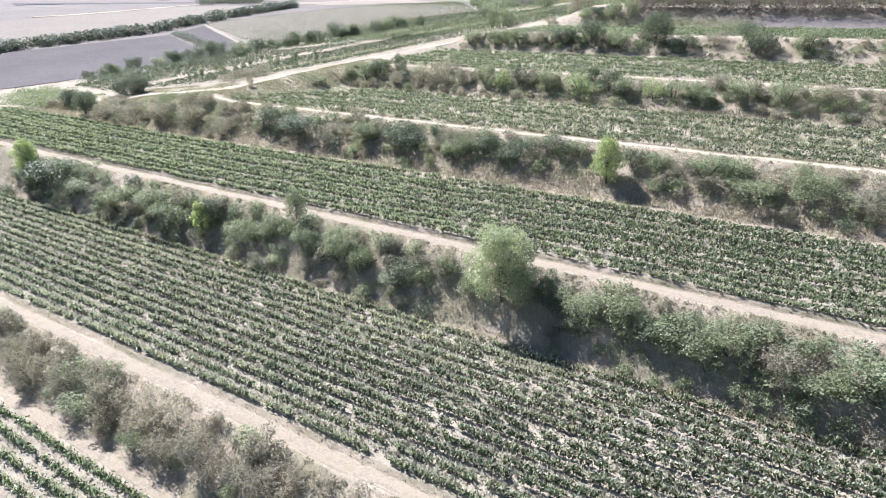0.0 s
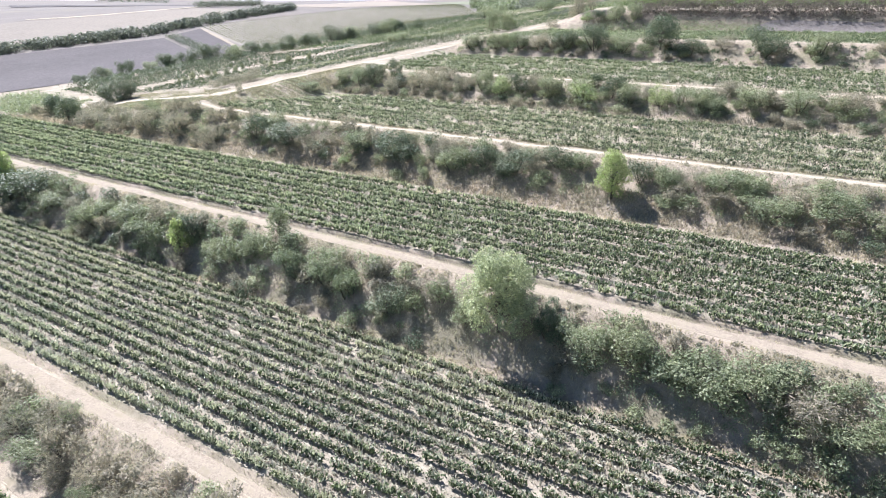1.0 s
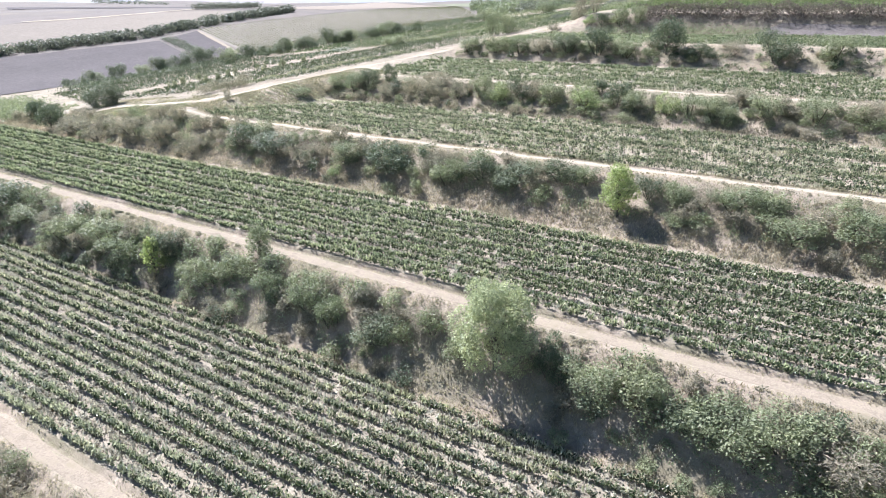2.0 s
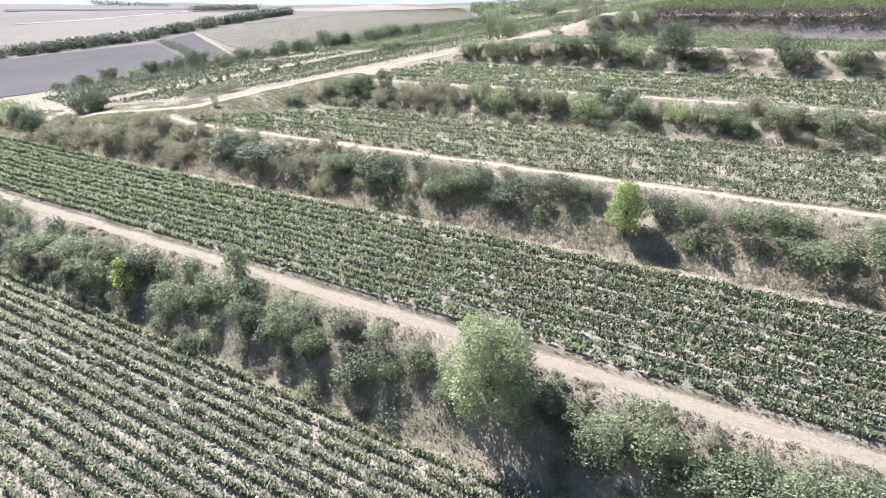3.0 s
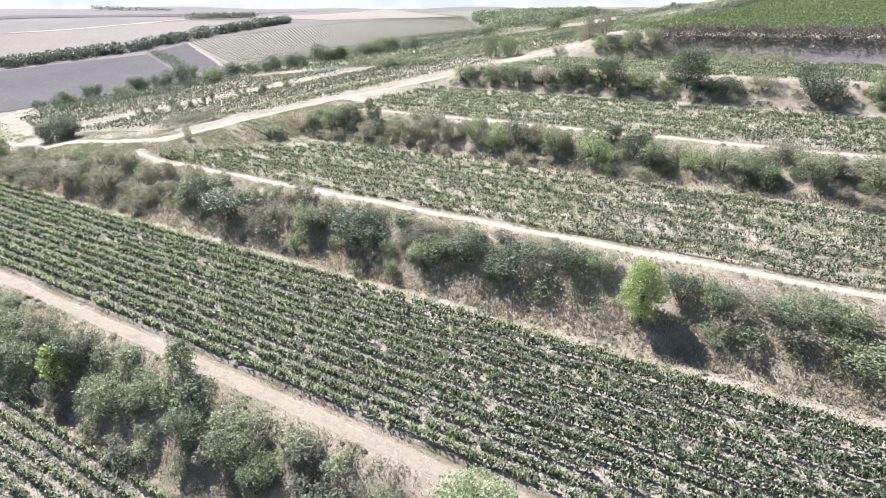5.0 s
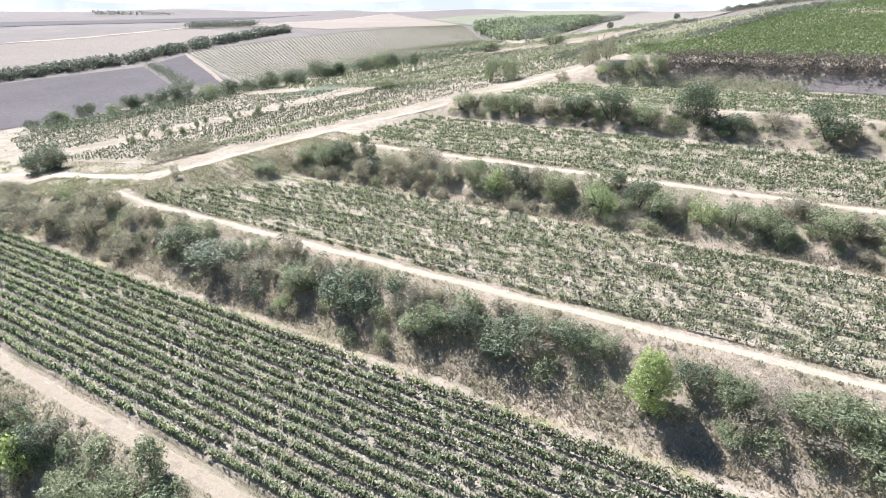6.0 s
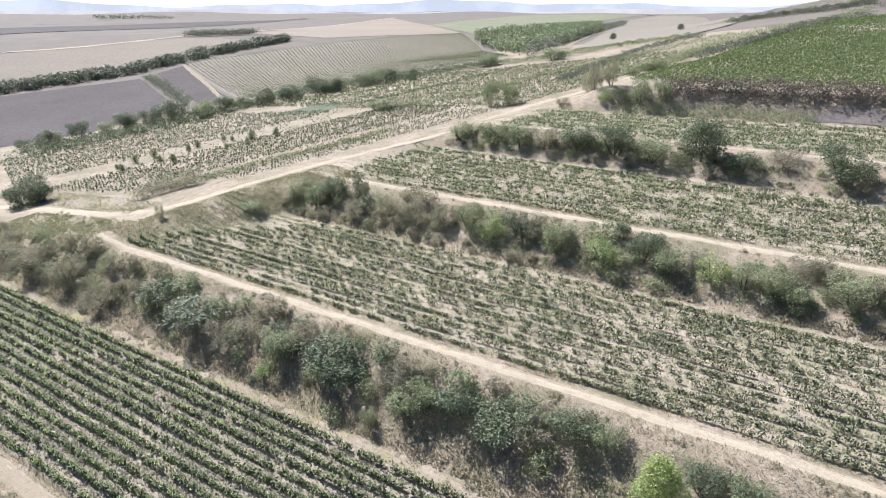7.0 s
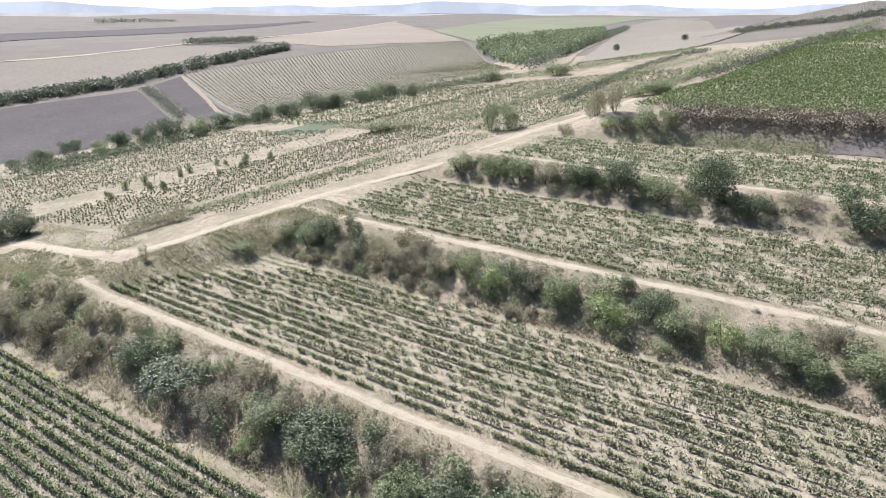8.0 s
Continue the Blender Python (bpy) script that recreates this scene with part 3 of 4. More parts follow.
for v in np.arange(7.0, 28.2, 2.06):
    vine_row(v, -140, 10, 50, VINE, "row of green vines on the lowest terrace", "vine rows of the lowest terrace", 0.06, 1.6, 1.1, 0, 0.34, 1.0, 0.0, 10)
for v in np.arange(43.1, 70.2, 2.08):
    vine_row(v, -215, 34, 62, VINE, "long row of dense dark green vines on the lower terrace", "vine rows of the lower terrace", 0.05, 1.7, 0.85, 0, 0.34, 1.0, 0.0, 11, weak_lower, tips=VINE_TIPS_LIT_DRY)
for v in np.arange(86.1, 112.6, 2.17):
    vine_row(v, -262, 34, 62, VINE, "long row of dense dark green vines on the middle terrace", "vine rows of the middle terrace", 0.05, 1.75, 0.9, 0, 0.34, 1.0, 0.0, 12, weak_middle)
for v in np.arange(134.5, 164.4, 2.2):
    left = np.interp(v, [135, 146, 152, 164], [-162, -153, -144, -127])
    vine_row(v, left, 36, 58, VINE_THIN, "patchy row of green vines with bare soil between", "vine rows of the upper terrace", 0.19, 1.7, 0.64, 9.0, 0.28, 1.12, 0.0, 13, None, 0.12)
for v in np.arange(185.6, 217.8, 2.2):
    left = np.interp(v, [187, 200, 218], [-140, -141, -133])
    vine_row(v, left, 40, 48, VINE_PALE, "patchy row of green vines with bare soil between", "vine rows of the fourth terrace", 0.22, 1.6, 0.55, 12.0, 0.31, 1.15, 0.0, 14, None, 0.12)
for v in np.arange(235.6, 264.5, 2.3):
    vine_row(v, -118 + 0.3 * (v - 236), 44, 26, VINE_PALE, "sparse row of small haze-paled vines on pale soil", "vine rows of the top terrace", 0.2, 1.4, 0.9, 0, 0.38, 1.2, 0.0, 15)


for v in np.arange(266.4, 294, 2.3):
    vine_row(v, (v + 3 - 266) / 0.24 - 90, 44, 26, VINE_PALE, "short sparse row of small haze-paled vines below a clay bank", "vine rows of the top terrace", 0.2, 1.4, 0.9, 0, 0.38, 1.2, 0.0, 15)


def vine_block(name, lines, per, size, tall, material, label, gap=0.1, pitch=1.4, seed=3, wide=0.35):
    """Far vineyard rows given by their end points, too small to pick apart: one mesh."""
    global rng
    rng = np.random.default_rng(seed)
    pts = []
    for (ua, va), (ub, vb) in lines:
        n = max(2, int(math.hypot(ub - ua, vb - va) / pitch))
        t = np.linspace(0, 1, n)[rng.uniform(size=n) > gap]
        pts.append(np.stack([ua + (ub - ua) * t, va + (vb - va) * t], 1))
    p = np.repeat(np.concatenate(pts), per, 0)
    p = p + rng.normal(0, wide, p.shape)
    z = ground_z(p[:, 0], p[:, 1]) + 0.35 + rng.beta(2, 2, len(p)) * tall
    lv, lf = leaves(np.c_[p, z], size * rng.uniform(0.7, 1.3, len(p)), 0.6, 0.7)
    return tagged(new(name, raw_mesh(name, lv, lf, material)), label, "vineyard", kind="stuff")


def lerp(a, b, t):
    return (a[0] + (b[0] - a[0]) * t, a[1] + (b[1] - a[1]) * t)


def rows_between(a, b, c, d, n):
    """n lines from side a-b to side d-c of a four-cornered field."""
    return [(lerp(a, b, t), lerp(d, c, t)) for t in (np.arange(n) + 0.5) / n]


vine_block("vineyard_rows", rows_between((-95, 288), (-66, 440), (30, 470), (34, 326), 62), 12, 0.66, 1.5, VINE_LUSH, "lush green vineyard on the rising ground behind the terraces", 0.03, 1.1, 5, 0.45)
vine_block("vineyard_rows", rows_between((-60, 445), (-40, 520), (40, 560), (30, 475), 28), 8, 0.75, 1.5, VINE_LUSH, "lush green vineyard on the brow of the rise", 0.03, 1.3, 15, 0.5)
vine_block("vineyard_rows", rows_between((-500, 386), (-415, 690), (-226, 445), (-340, 317), 88), 5, 0.62, 1.1, VINE_FAR, "far vineyard of thin dry rows across the valley", 0.12, 1.6, 6, 0.3)
vine_block("vineyard_rows", rows_between((-150, 640), (-110, 780), (80, 760), (60, 600), 24), 3, 0.8, 1.2, VINE_DRY, "thin pale vineyard on a far rise", 0.15, 2.0, 16, 0.35)
vine_block("vineyard_rows", rows_between((-97, 352), (-97, 418), (-73, 443), (-84, 388), 14), 5, 0.5, 1.0, VINE_THIN, "small pale vineyard strip between hedges", 0.2, 1.4, 17)


def slope_line(d, v0, v1):
    return ((track_u(v0) - d, v0), (track_u(v1) - d, v1))


vine_block("vineyard_rows", [slope_line(d, 176 - 0.4 * d, 262) for d in np.arange(10, 30, 3.4)], 9, 0.46, 1.15, VINE, "sparse young vine rows along the sandy slope", 0.2, 0.95, 7, 0.17)
vine_block("vineyard_rows", [slope_line(d, 158 - 0.1 * d, 262 + 0.2 * d) for d in np.arange(34, 74, 3.6)], 12, 0.5, 1.25, VINE, "plot of green vines on the slope towards the valley", 0.16, 0.95, 8, 0.2)
vine_block("vineyard_rows", [slope_line(d, 182, 275) for d in np.arange(76, 98, 4.0)], 3, 0.6, 1.2, VINE_THIN, "sandy strip with scattered young plants", 0.55, 2.2, 18)
vine_block("vineyard_rows", [slope_line(d, 122 + 0.3 * d, 270) for d in np.arange(100, 186, 4.8)], 9, 0.56, 1.3, VINE_THIN, "dull green rows low on the slope", 0.2, 0.9, 9, 0.22)
vine_block("vineyard_rows", [slope_line(d, 284, 392 - 0.12 * d) for d in np.arange(104, 178, 4.2)], 8, 0.65, 1.3, VINE_PALE, "dull olive rows above the valley bottom", 0.25, 1.1, 19, 0.3)
vine_block("vineyard_rows", [slope_line(d, 264 + 0.1 * d, 400 - 0.15 * d) for d in np.arange(9, 108, 3.8)], 10, 0.48, 1.3, VINE_PALE, "vineyard rows running over the shoulder of the slope", 0.1, 0.9, 10, 0.19)

# ---- shrubs and trees ----
KINDS = {"o": (OLIVE, "olive-green leafy shrub on a dry grassy bank", 3900, 0.0445, 0.5), "d": (DARK, "dense dark green shrub on a dry grassy bank", 3900, 0.0445, 0.55),
         "g": (GREY, "greyish half-dry twiggy shrub on a terrace bank", 2400, 0.062, 0.4), "p": (YOUNG, "bright yellow-green young bush", 1700, 0.064, 0.45)}
STOCK = {}
for key, (mat, label, n, size, airy) in KINDS.items():
    for k in range(3):
        STOCK[key, k] = thing("shrub", bush_meshes(mat, n, size, 50 + 7 * k + ord(key), 1.0, airy, 0.24 if key == "g" else 0.4, 0.8 if key == "g" else 0.5), ("crown", "stem"), label, "shrub", "shrubs of the terrace banks", (-60 + 3 * k, 76, 0))
for key, (mat, label, n, size, airy) in KINDS.items():
    for k in range(3, 6):
        STOCK[key, k] = thing("shrub", bush_meshes(mat, 850, size * 1.62, 150 + 7 * k + ord(key), 1.0, airy, 0.3 if key == "g" else 0.45, 0.8 if key == "g" else 0.5, 6), ("crown", "stem"), "low " + label, "shrub", "shrubs of the terrace banks", (-60 + 3 * k, 76, 0))
FIRST = set()


def shrub(u, v, wide, tall, key, k, spin=0.0):
    src = STOCK[key, k]
    m = Matrix.LocRotScale((u, v, float(ground_z(u, v)) - 0.06 * tall), Euler((0, 0, spin)), None)
    if (key, k) not in FIRST:
        FIRST.add((key, k))
        ob = src
        ob.matrix_basis = m
    else:
        ob = copy_thing(src, m)
    ob.scale = (wide, wide * 0.9, tall)
    return ob


BANK0 = [(-100, 34, 5, 4, "g"), (-93, 33, 7.2, 5, "g"), (-84, 34, 6.7, 4.5, "g"), (-80, 36, 6.5, 3.5, "g"), (-74, 34, 7.1, 5, "g"), (-67, 34, 6.7, 4.5, "g"), (-61, 33, 7.2, 4, "g"), (-55, 34, 7.6, 4.4, "g"), (-48, 35, 7.2, 4, "g"), (-44, 35, 7.1, 3.5, "g"), (-79, 33, 7.4, 3, "o"), (-66, 32, 4.2, 3, "o")]
BANK1 = [(-172, 75, 9, 5, "d"), (-165, 76, 15, 7, "d"), (-153, 76, 9.8, 3.6, "o"), (-143, 76, 9.3, 3.7, "g"), (-136, 75, 10.4, 5.5, "o"), (-124, 76, 10.5, 5.2, "o"), (-117, 75, 9.4, 4.4, "o"), (-105, 77, 6.9, 4.6, "d"), (-94, 75, 7.7, 4.3, "o"),
         (-88, 77, 6.8, 3.8, "o"), (-79, 76, 6.5, 4.4, "o"), (-70, 76, 7.2, 4.8, "o"), (-65, 75, 5.5, 4.6, "o"), (-61, 78, 5.9, 3, "g"), (-56, 75, 7.6, 4.2, "d"), (-50, 78, 5.6, 2.8, "g"), (-43, 76, 5.4, 3.4, "o")]
BANK1_RIGHT = [(-31, 77, 4.7, 4.6, "d"), (-25, 76, 7.9, 4.3, "o"), (-19, 77, 6.6, 4.3, "o"), (-14, 76, 6.5, 3.4, "d"), (-10, 76, 8.8, 4.5, "o"), (-5, 77, 8.9, 4.3, "o"), (1, 76, 9.6, 4.6, "g"), (4, 75, 8, 3.5, "o"), (10, 76, 9.5, 5.5, "o")]
BANK2 = [(-205, 118, 13.5, 5.5, "g"), (-192, 118, 12.8, 6, "g"), (-178, 120, 12, 5.6, "g"), (-165, 120, 9.7, 5.6, "g"), (-148, 118, 9.5, 4.8, "g"), (-133, 122, 9.6, 6, "d"), (-121, 122, 14, 4.8, "d"), (-111, 121, 9.7, 4.3, "g"), (-100, 118, 3.9, 2.8, "p"), (-99, 122, 9.1, 4.4, "o"),
         (-88, 122, 11.8, 5.6, "d"), (-77, 117, 3.2, 3, "o"), (-77, 123, 7.1, 4, "g"), (-72, 121, 8.4, 5, "o")]
BANK2_RIGHT = [(-65, 123, 8.7, 4.6, "d"), (-57, 123, 10.2, 4.2, "d"), (-49, 125, 8.3, 4.4, "d"), (-44, 125, 5.4, 3, "o"), (-32, 124, 6.1, 3.8, "d"), (-27, 124, 6, 3.6, "o"), (-26, 120, 5.5, 1.6, "o"), (-23, 124, 6, 3.6, "g"), (-18, 124, 8.6, 4.2, "o"), (-13, 124, 6.9, 3.3, "o"), (-9, 120, 10.7, 4, "o"), (0, 122, 10, 4.5, "o"), (8, 121, 9, 4, "g")]
BANK3 = [(-149, 160, 7.4, 2.8, "o"), (-144, 170, 6.2, 4.2, "o"), (-136, 170, 7.9, 5.6, "o"), (-133, 173, 7.9, 5.4, "d"), (-126, 175, 4.6, 6.4, "d"), (-122, 169, 8.1, 4, "g"), (-114, 171, 7.9, 5.4, "g"), (-107, 171, 7.6, 5.6, "g"), (-99, 171, 6.8, 6, "g"), (-92, 172, 7.2, 5.4, "o"), (-86, 171, 7, 5, "p"), (-81, 173, 8.2, 5.4, "d")]
BANK3_RIGHT = [(-71, 171, 8.4, 5.4, "o"), (-61, 170, 8.7, 6, "p"), (-60, 177, 4.5, 3.6, "d"), (-54, 173, 7.7, 5.8, "d"), (-49, 171, 8.6, 5.2, "o"), (-45, 173, 4.3, 3.4, "g"), (-41, 171, 6.9, 5.4, "p"), (-36, 171, 7.4, 4.6, "o"), (-31, 171, 8.5, 4.6, "o"), (-27, 176, 6.6, 4, "g"), (-20, 172, 10.4, 4.8, "o"), (-28, 170, 7.4, 3.4, "o"), (-10, 172, 10, 5, "o"), (0, 173, 9, 5, "g")]
BANK4 = [(-126, 224, 10.4, 4.6, "o"), (-115, 224, 10, 5.4, "o"), (-106, 224, 9.8, 5.6, "o"), (-98, 224, 9.6, 6, "g"), (-89, 225, 11.9, 6, "d"), (-78, 225, 13, 8, "d"), (-68, 224, 12.2, 5.4, "o"), (-46, 224, 10.4, 5, "d"), (-37, 228, 9.1, 4, "g"), (-25, 225, 14, 8.5, "d"), (-10, 226, 12, 6, "o")]
OTHERS = [(-98, 271, 6, 4.2, "p"), (-87, 274, 9.9, 7.4, "o"), (-80, 276, 7.9, 6, "o"), (-231, 144, 13.4, 8.5, "d"), (-229, 146, 9, 6.5, "d"), (-234, 142, 9, 6, "d"), (-142, 270, 8, 9.5, "o"), (-136, 274, 8.5, 9, "o"), (-104, 277, 6.5, 9.5, "g"), (-99, 279, 6, 9, "g"), (-108, 283, 7, 7, "g"), (-93, 272, 7, 4.5, "d"), (-112, 268, 6, 3, "g"), (-165, 145, 2.6, 3.6, "g"), (-196, 270, 13.5, 5.5, "o"), (-216, 399, 17.6, 7.5, "o"), (-243, 358, 6.7, 7, "d"), (-175, 405, 17, 7, "o"), (-99, 336, 11.5, 5, "o")]
luck = random.Random(5)
for bank in (BANK0, BANK1, BANK1_RIGHT, BANK2, BANK2_RIGHT, BANK3, BANK3_RIGHT, BANK4, OTHERS):
    for u, v, wide, tall, key in bank:
        shrub(u, float(bent(u, v)), wide * 1.12, tall * 1.2, key, luck.randrange(3), luck.uniform(0, 6.28))


def scrub(name, a, b, u0, u1, n, per, material, label, seed, low=0.5, high=1.6, size=0.30):
    """Low growth between the shrubs: small clumps grown into one another."""
    global rng
    rng = np.random.default_rng(seed)
    u = rng.uniform(u0, u1, n)
    v = bent(u, a + (b - a) * rng.uniform(0, 1, n))
    keep = np.sin(u * 0.17 + seed) + np.sin(u * 0.06 + v * 0.25) + rng.normal(0, 0.8, n) > -0.7
    u, v = u[keep], v[keep]
    r = rng.uniform(low, high, len(u))
    d = rng.normal(size=(len(u) * per, 3))
    d /= np.linalg.norm(d, axis=1)[:, None]
    d[:, 2] = np.abs(d[:, 2])
    k = np.repeat(np.arange(len(u)), per)
    at = np.c_[u, v, ground_z(u, v)][k] + d * (r[k] * rng.uniform(0.5, 1.05, len(k)))[:, None]
    lv, lf = leaves(at, 0.9 * size * rng.uniform(0.6, 1.3, len(k)), 0.9, 0.4, d * 0.5, 0.9, d + np.array([0, 0, 0.4]))
    return tagged(new(name, raw_mesh(name, lv, lf, material)), label, "undergrowth", kind="stuff")


scrub("undergrowth", 70.8, 74.5, -200, 30, 300, 45, GREY, "greyish brown dry scrub at the foot of the lower bank", 91, 0.4, 1.1, 0.34)
scrub("undergrowth", 113.5, 119, -255, 30, 320, 45, GREY, "greyish brown dry scrub at the foot of the middle bank", 92, 0.4, 1.2, 0.34)
scrub("undergrowth", 100, 150, -330, -252, 500, 40, OLIVE, "weedy growth past the terrace ends", 93, 0.5, 1.6, 0.5)
scrub("undergrowth", 128, 141, -206, -176, 150, 40, OLIVE, "low green weeds at the meeting of the tracks", 94, 0.3, 0.8, 0.35)
scrub("undergrowth", 31, 38, -150, 25, 420, 60, GREY, "greyish dry scrub covering the lowest bank", 71)
scrub("undergrowth", 74, 80.6, -180, 30, 330, 60, GREY, "greyish dry scrub on the lower bank", 72)
scrub("undergrowth", 73.5, 79, -180, 30, 330, 90, OLIVE, "olive-green low scrub on the lower bank", 73, 0.7, 2.3, 0.4)
scrub("undergrowth", 118.5, 128.6, -250, 30, 560, 60, GREY, "greyish dry scrub on the middle bank", 74)
scrub("undergrowth", 119, 127.5, -235, 30, 420, 90, OLIVE, "olive-green low scrub on the middle bank", 75, 0.7, 2.4, 0.42)
scrub("undergrowth", 167, 178.5, -148, 30, 300, 60, GREY, "greyish dry scrub on the upper bank", 76)
scrub("undergrowth", 167, 177, -145, 30, 330, 90, OLIVE, "olive-green low scrub on the upper bank", 77, 0.7, 2.4, 0.42)
scrub("undergrowth", 220.5, 231, -130, 30, 260, 50, GREY, "greyish dry scrub on the top bank", 78)
scrub("undergrowth", 220.5, 230, -128, 30, 200, 90, DARK, "dark low scrub on the top bank", 79, 0.8, 2.4, 0.5)
scrub("undergrowth", 127.0, 130.3, -170, 30, 280, 50, GREY, "greyish dry scrub along the top of the middle bank", 98, 0.3, 0.95, 0.3)
scrub("undergrowth", 35.0, 39.0, -140, -10, 380, 55, GREY, "greyish dry scrub along the top of the lowest bank", 101, 0.4, 1.25, 0.3)
scrub("undergrowth", 79.6, 81.6, -182, 30, 260, 50, GREY, "greyish dry scrub along the top of the lower bank", 99, 0.3, 0.8, 0.3)
scrub("undergrowth", 177.6, 180.8, -145, 30, 240, 50, GREY, "greyish dry scrub along the top of the upper bank", 100, 0.3, 0.95, 0.3)
# bushes along the valley bottom
for k in range(26):
    t = (k + luck.random()) / 26
    u, v = -352 + 96 * t ** 1.3 + luck.uniform(-7, 7), 196 + 165 * t + luck.uniform(-6, 6)
    w = luck.uniform(9, 17)
    shrub(u, v, w, w * luck.uniform(0.6, 0.85), luck.choice("ddo"), luck.randrange(3), luck.uniform(0, 6.28))
# a looser second growth along the banks: single shrubs on the lower bank, masses on the others
MASS = {key: [] for key in KINDS}


def mass_shrub(u, v, wide, tall, key, k, spin):
    me = STOCK[key, k].children[0].data
    co = np.empty(len(me.vertices) * 3, np.float32)
    me.vertices.foreach_get("co", co)
    co = co.reshape(-1, 3)
    c, s = math.cos(spin), math.sin(spin)
    x, y = wide * co[:, 0], wide * 0.9 * co[:, 1]
    MASS[key].append(np.stack([u + c * x - s * y, v + s * x + c * y, float(ground_z(u, v)) - 0.06 * tall + tall * co[:, 2]], 1))


for a, b, u0, u1, gap, chance, keys, put in ((32, 38, -150, 10, 4.6, 0.7, "gggo", mass_shrub), (71.4, 79.6, -182, 20, 3.7, 0.86, "ooogdg", shrub), (116, 127.4, -130, 22, 4.2, 0.84, "ooggdd", mass_shrub), (116, 127.4, -250, -130, 4.2, 0.88, "ggogg", mass_shrub), (166, 177, -144, 20, 4.4, 0.86, "oogdgg", mass_shrub), (220.5, 229.5, -128, -35, 5.0, 0.8, "oodg", mass_shrub), (220.5, 229.5, -35, 17, 7.5, 0.6, "odg", mass_shrub)):
    for u in np.arange(u0, u1, gap):
        for half in (0.06, 0.42, 0.78):
            if luck.random() < (0.4 if a == 116 and half < 0.1 else chance):
                w = luck.uniform(3.3, 6.8) * (0.8 if half < 0.1 else 1)
                x = u + luck.uniform(-2, 2)
                y = float(bent(x, a + (b - a) * (half + luck.uniform(-0.06, 0.2))))
                if abs(x + 39) > 7.5:
                    put(x, y, w, w * luck.uniform(0.55, 0.8), luck.choice(keys), luck.randrange(3, 6), luck.uniform(0, 6.28))
for key, words in (("o", "olive-green"), ("d", "dark green"), ("g", "greyish half-dry")):
    co = np.concatenate(MASS[key])
    i = np.arange(len(co) // 4)[:, None] * 4
    me = raw_mesh("shrub_mass", co, np.concatenate([i + [0, 1, 2], i + [0, 2, 3]], 1).reshape(-1, 3), KINDS[key][0])
    tagged(new("shrub_mass", me), "mass of low " + words + " shrubs covering the banks", "shrubs", kind="stuff")
for kind in STOCK:
    if kind not in FIRST:
        shrub(-150 + 9 * kind[1], 77, 4, 2.6, *kind)

big = thing("tree", tree_meshes(POPLAR, 21, 22000, 0.27, 11.0, 10.5, 0.06), ("crown", "trunk"), "large pale green tree with a full round crown", "tree")
big.scale = (1.1, 1.1, 1.02)
big.location = (-37.8, 78.3, float(ground_z(-37.8, 78.3)))
second = thing("tree", tree_meshes(BRIGHT, 22, 8000, 0.28, 9.0, 6.4, 0.08), ("crown", "trunk"), "slender yellow-green tree at the foot of a bank", "tree")
second.location = (-36, 120.5, float(ground_z(-36, 120.5)))
third = copy_thing(second, Matrix.Translation((-178, 76.5, float(ground_z(-178, 76.5)))) @ Matrix.Rotation(2.1, 4, "Z"))
third.scale = (1.25, 1.25, 1.05)
tagged(third, "pale yellow-green tree rising over dark shrubs", "tree")
dusky = thing("tree", tree_meshes(DARK, 23, 4500, 0.5, 10.0, 12.0, 0.1), ("crown", "trunk"), "broad dark tree among the shrubs of an upper bank", "tree")
dusky.location = (-56, 226, float(ground_z(-56, 226)))
pine = thing("tree", tree_meshes(OLIVE, 24, 3000, 0.27, 5.2, 4.6, 0.02), ("crown", "trunk"), "small olive-green bushy tree at the edge of the track", "tree")
pine.location = (-85, 82.0, float(ground_z(-85, 82.0)))
for u, v, s in ((-236, 121, 0.62), (-229, 123, 0.5), (-244, 123, 0.5), (-219, 116, 0.72)):
    o = copy_thing(dusky, Matrix.Translation((u, v, float(ground_z(u, v)))) @ Matrix.Rotation(u, 4, "Z"))
    o.scale = (s, s, s)
    tagged(o, "dark bushy tree at the end of the bank", "tree")
sapling = thing("tree", tree_meshes(BRIGHT, 25, 900, 0.32, 4.2, 2.6, 0.1), ("crown", "trunk"), "small bright yellow-green sapling among shrubs", "tree")
sapling.location = (-106, 75.2, float(ground_z(-106, 75.2)))
sapling.scale = (1.5, 1.5, 1.75)
for k, (u, v, s) in enumerate(((-197, 569, 0.5), (-160, 631, 0.5))):
    src = dusky
    o = copy_thing(src, Matrix.Translation((u, v, float(ground_z(u, v)))) @ Matrix.Rotation(k * 1.9, 4, "Z"))
    o.scale = (s, s, s)
    tagged(o, "lone dark tree on the stubble", "tree")


for k in range(16):
    t = luck.random()
    v = 172 + 60 * t
    u = track_u(v) - 70 - luck.uniform(0, 22)
    s = luck.uniform(0.5, 0.9)
    o = copy_thing(pine, Matrix.Translation((u, v, float(ground_z(u, v)))) @ Matrix.Rotation(k * 1.3, 4, "Z"))
    o.scale = (s * 0.8, s * 0.8, s * 0.7)
    tagged(o, "small young fruit tree on sandy soil", "tree", "young fruit trees on the slope")


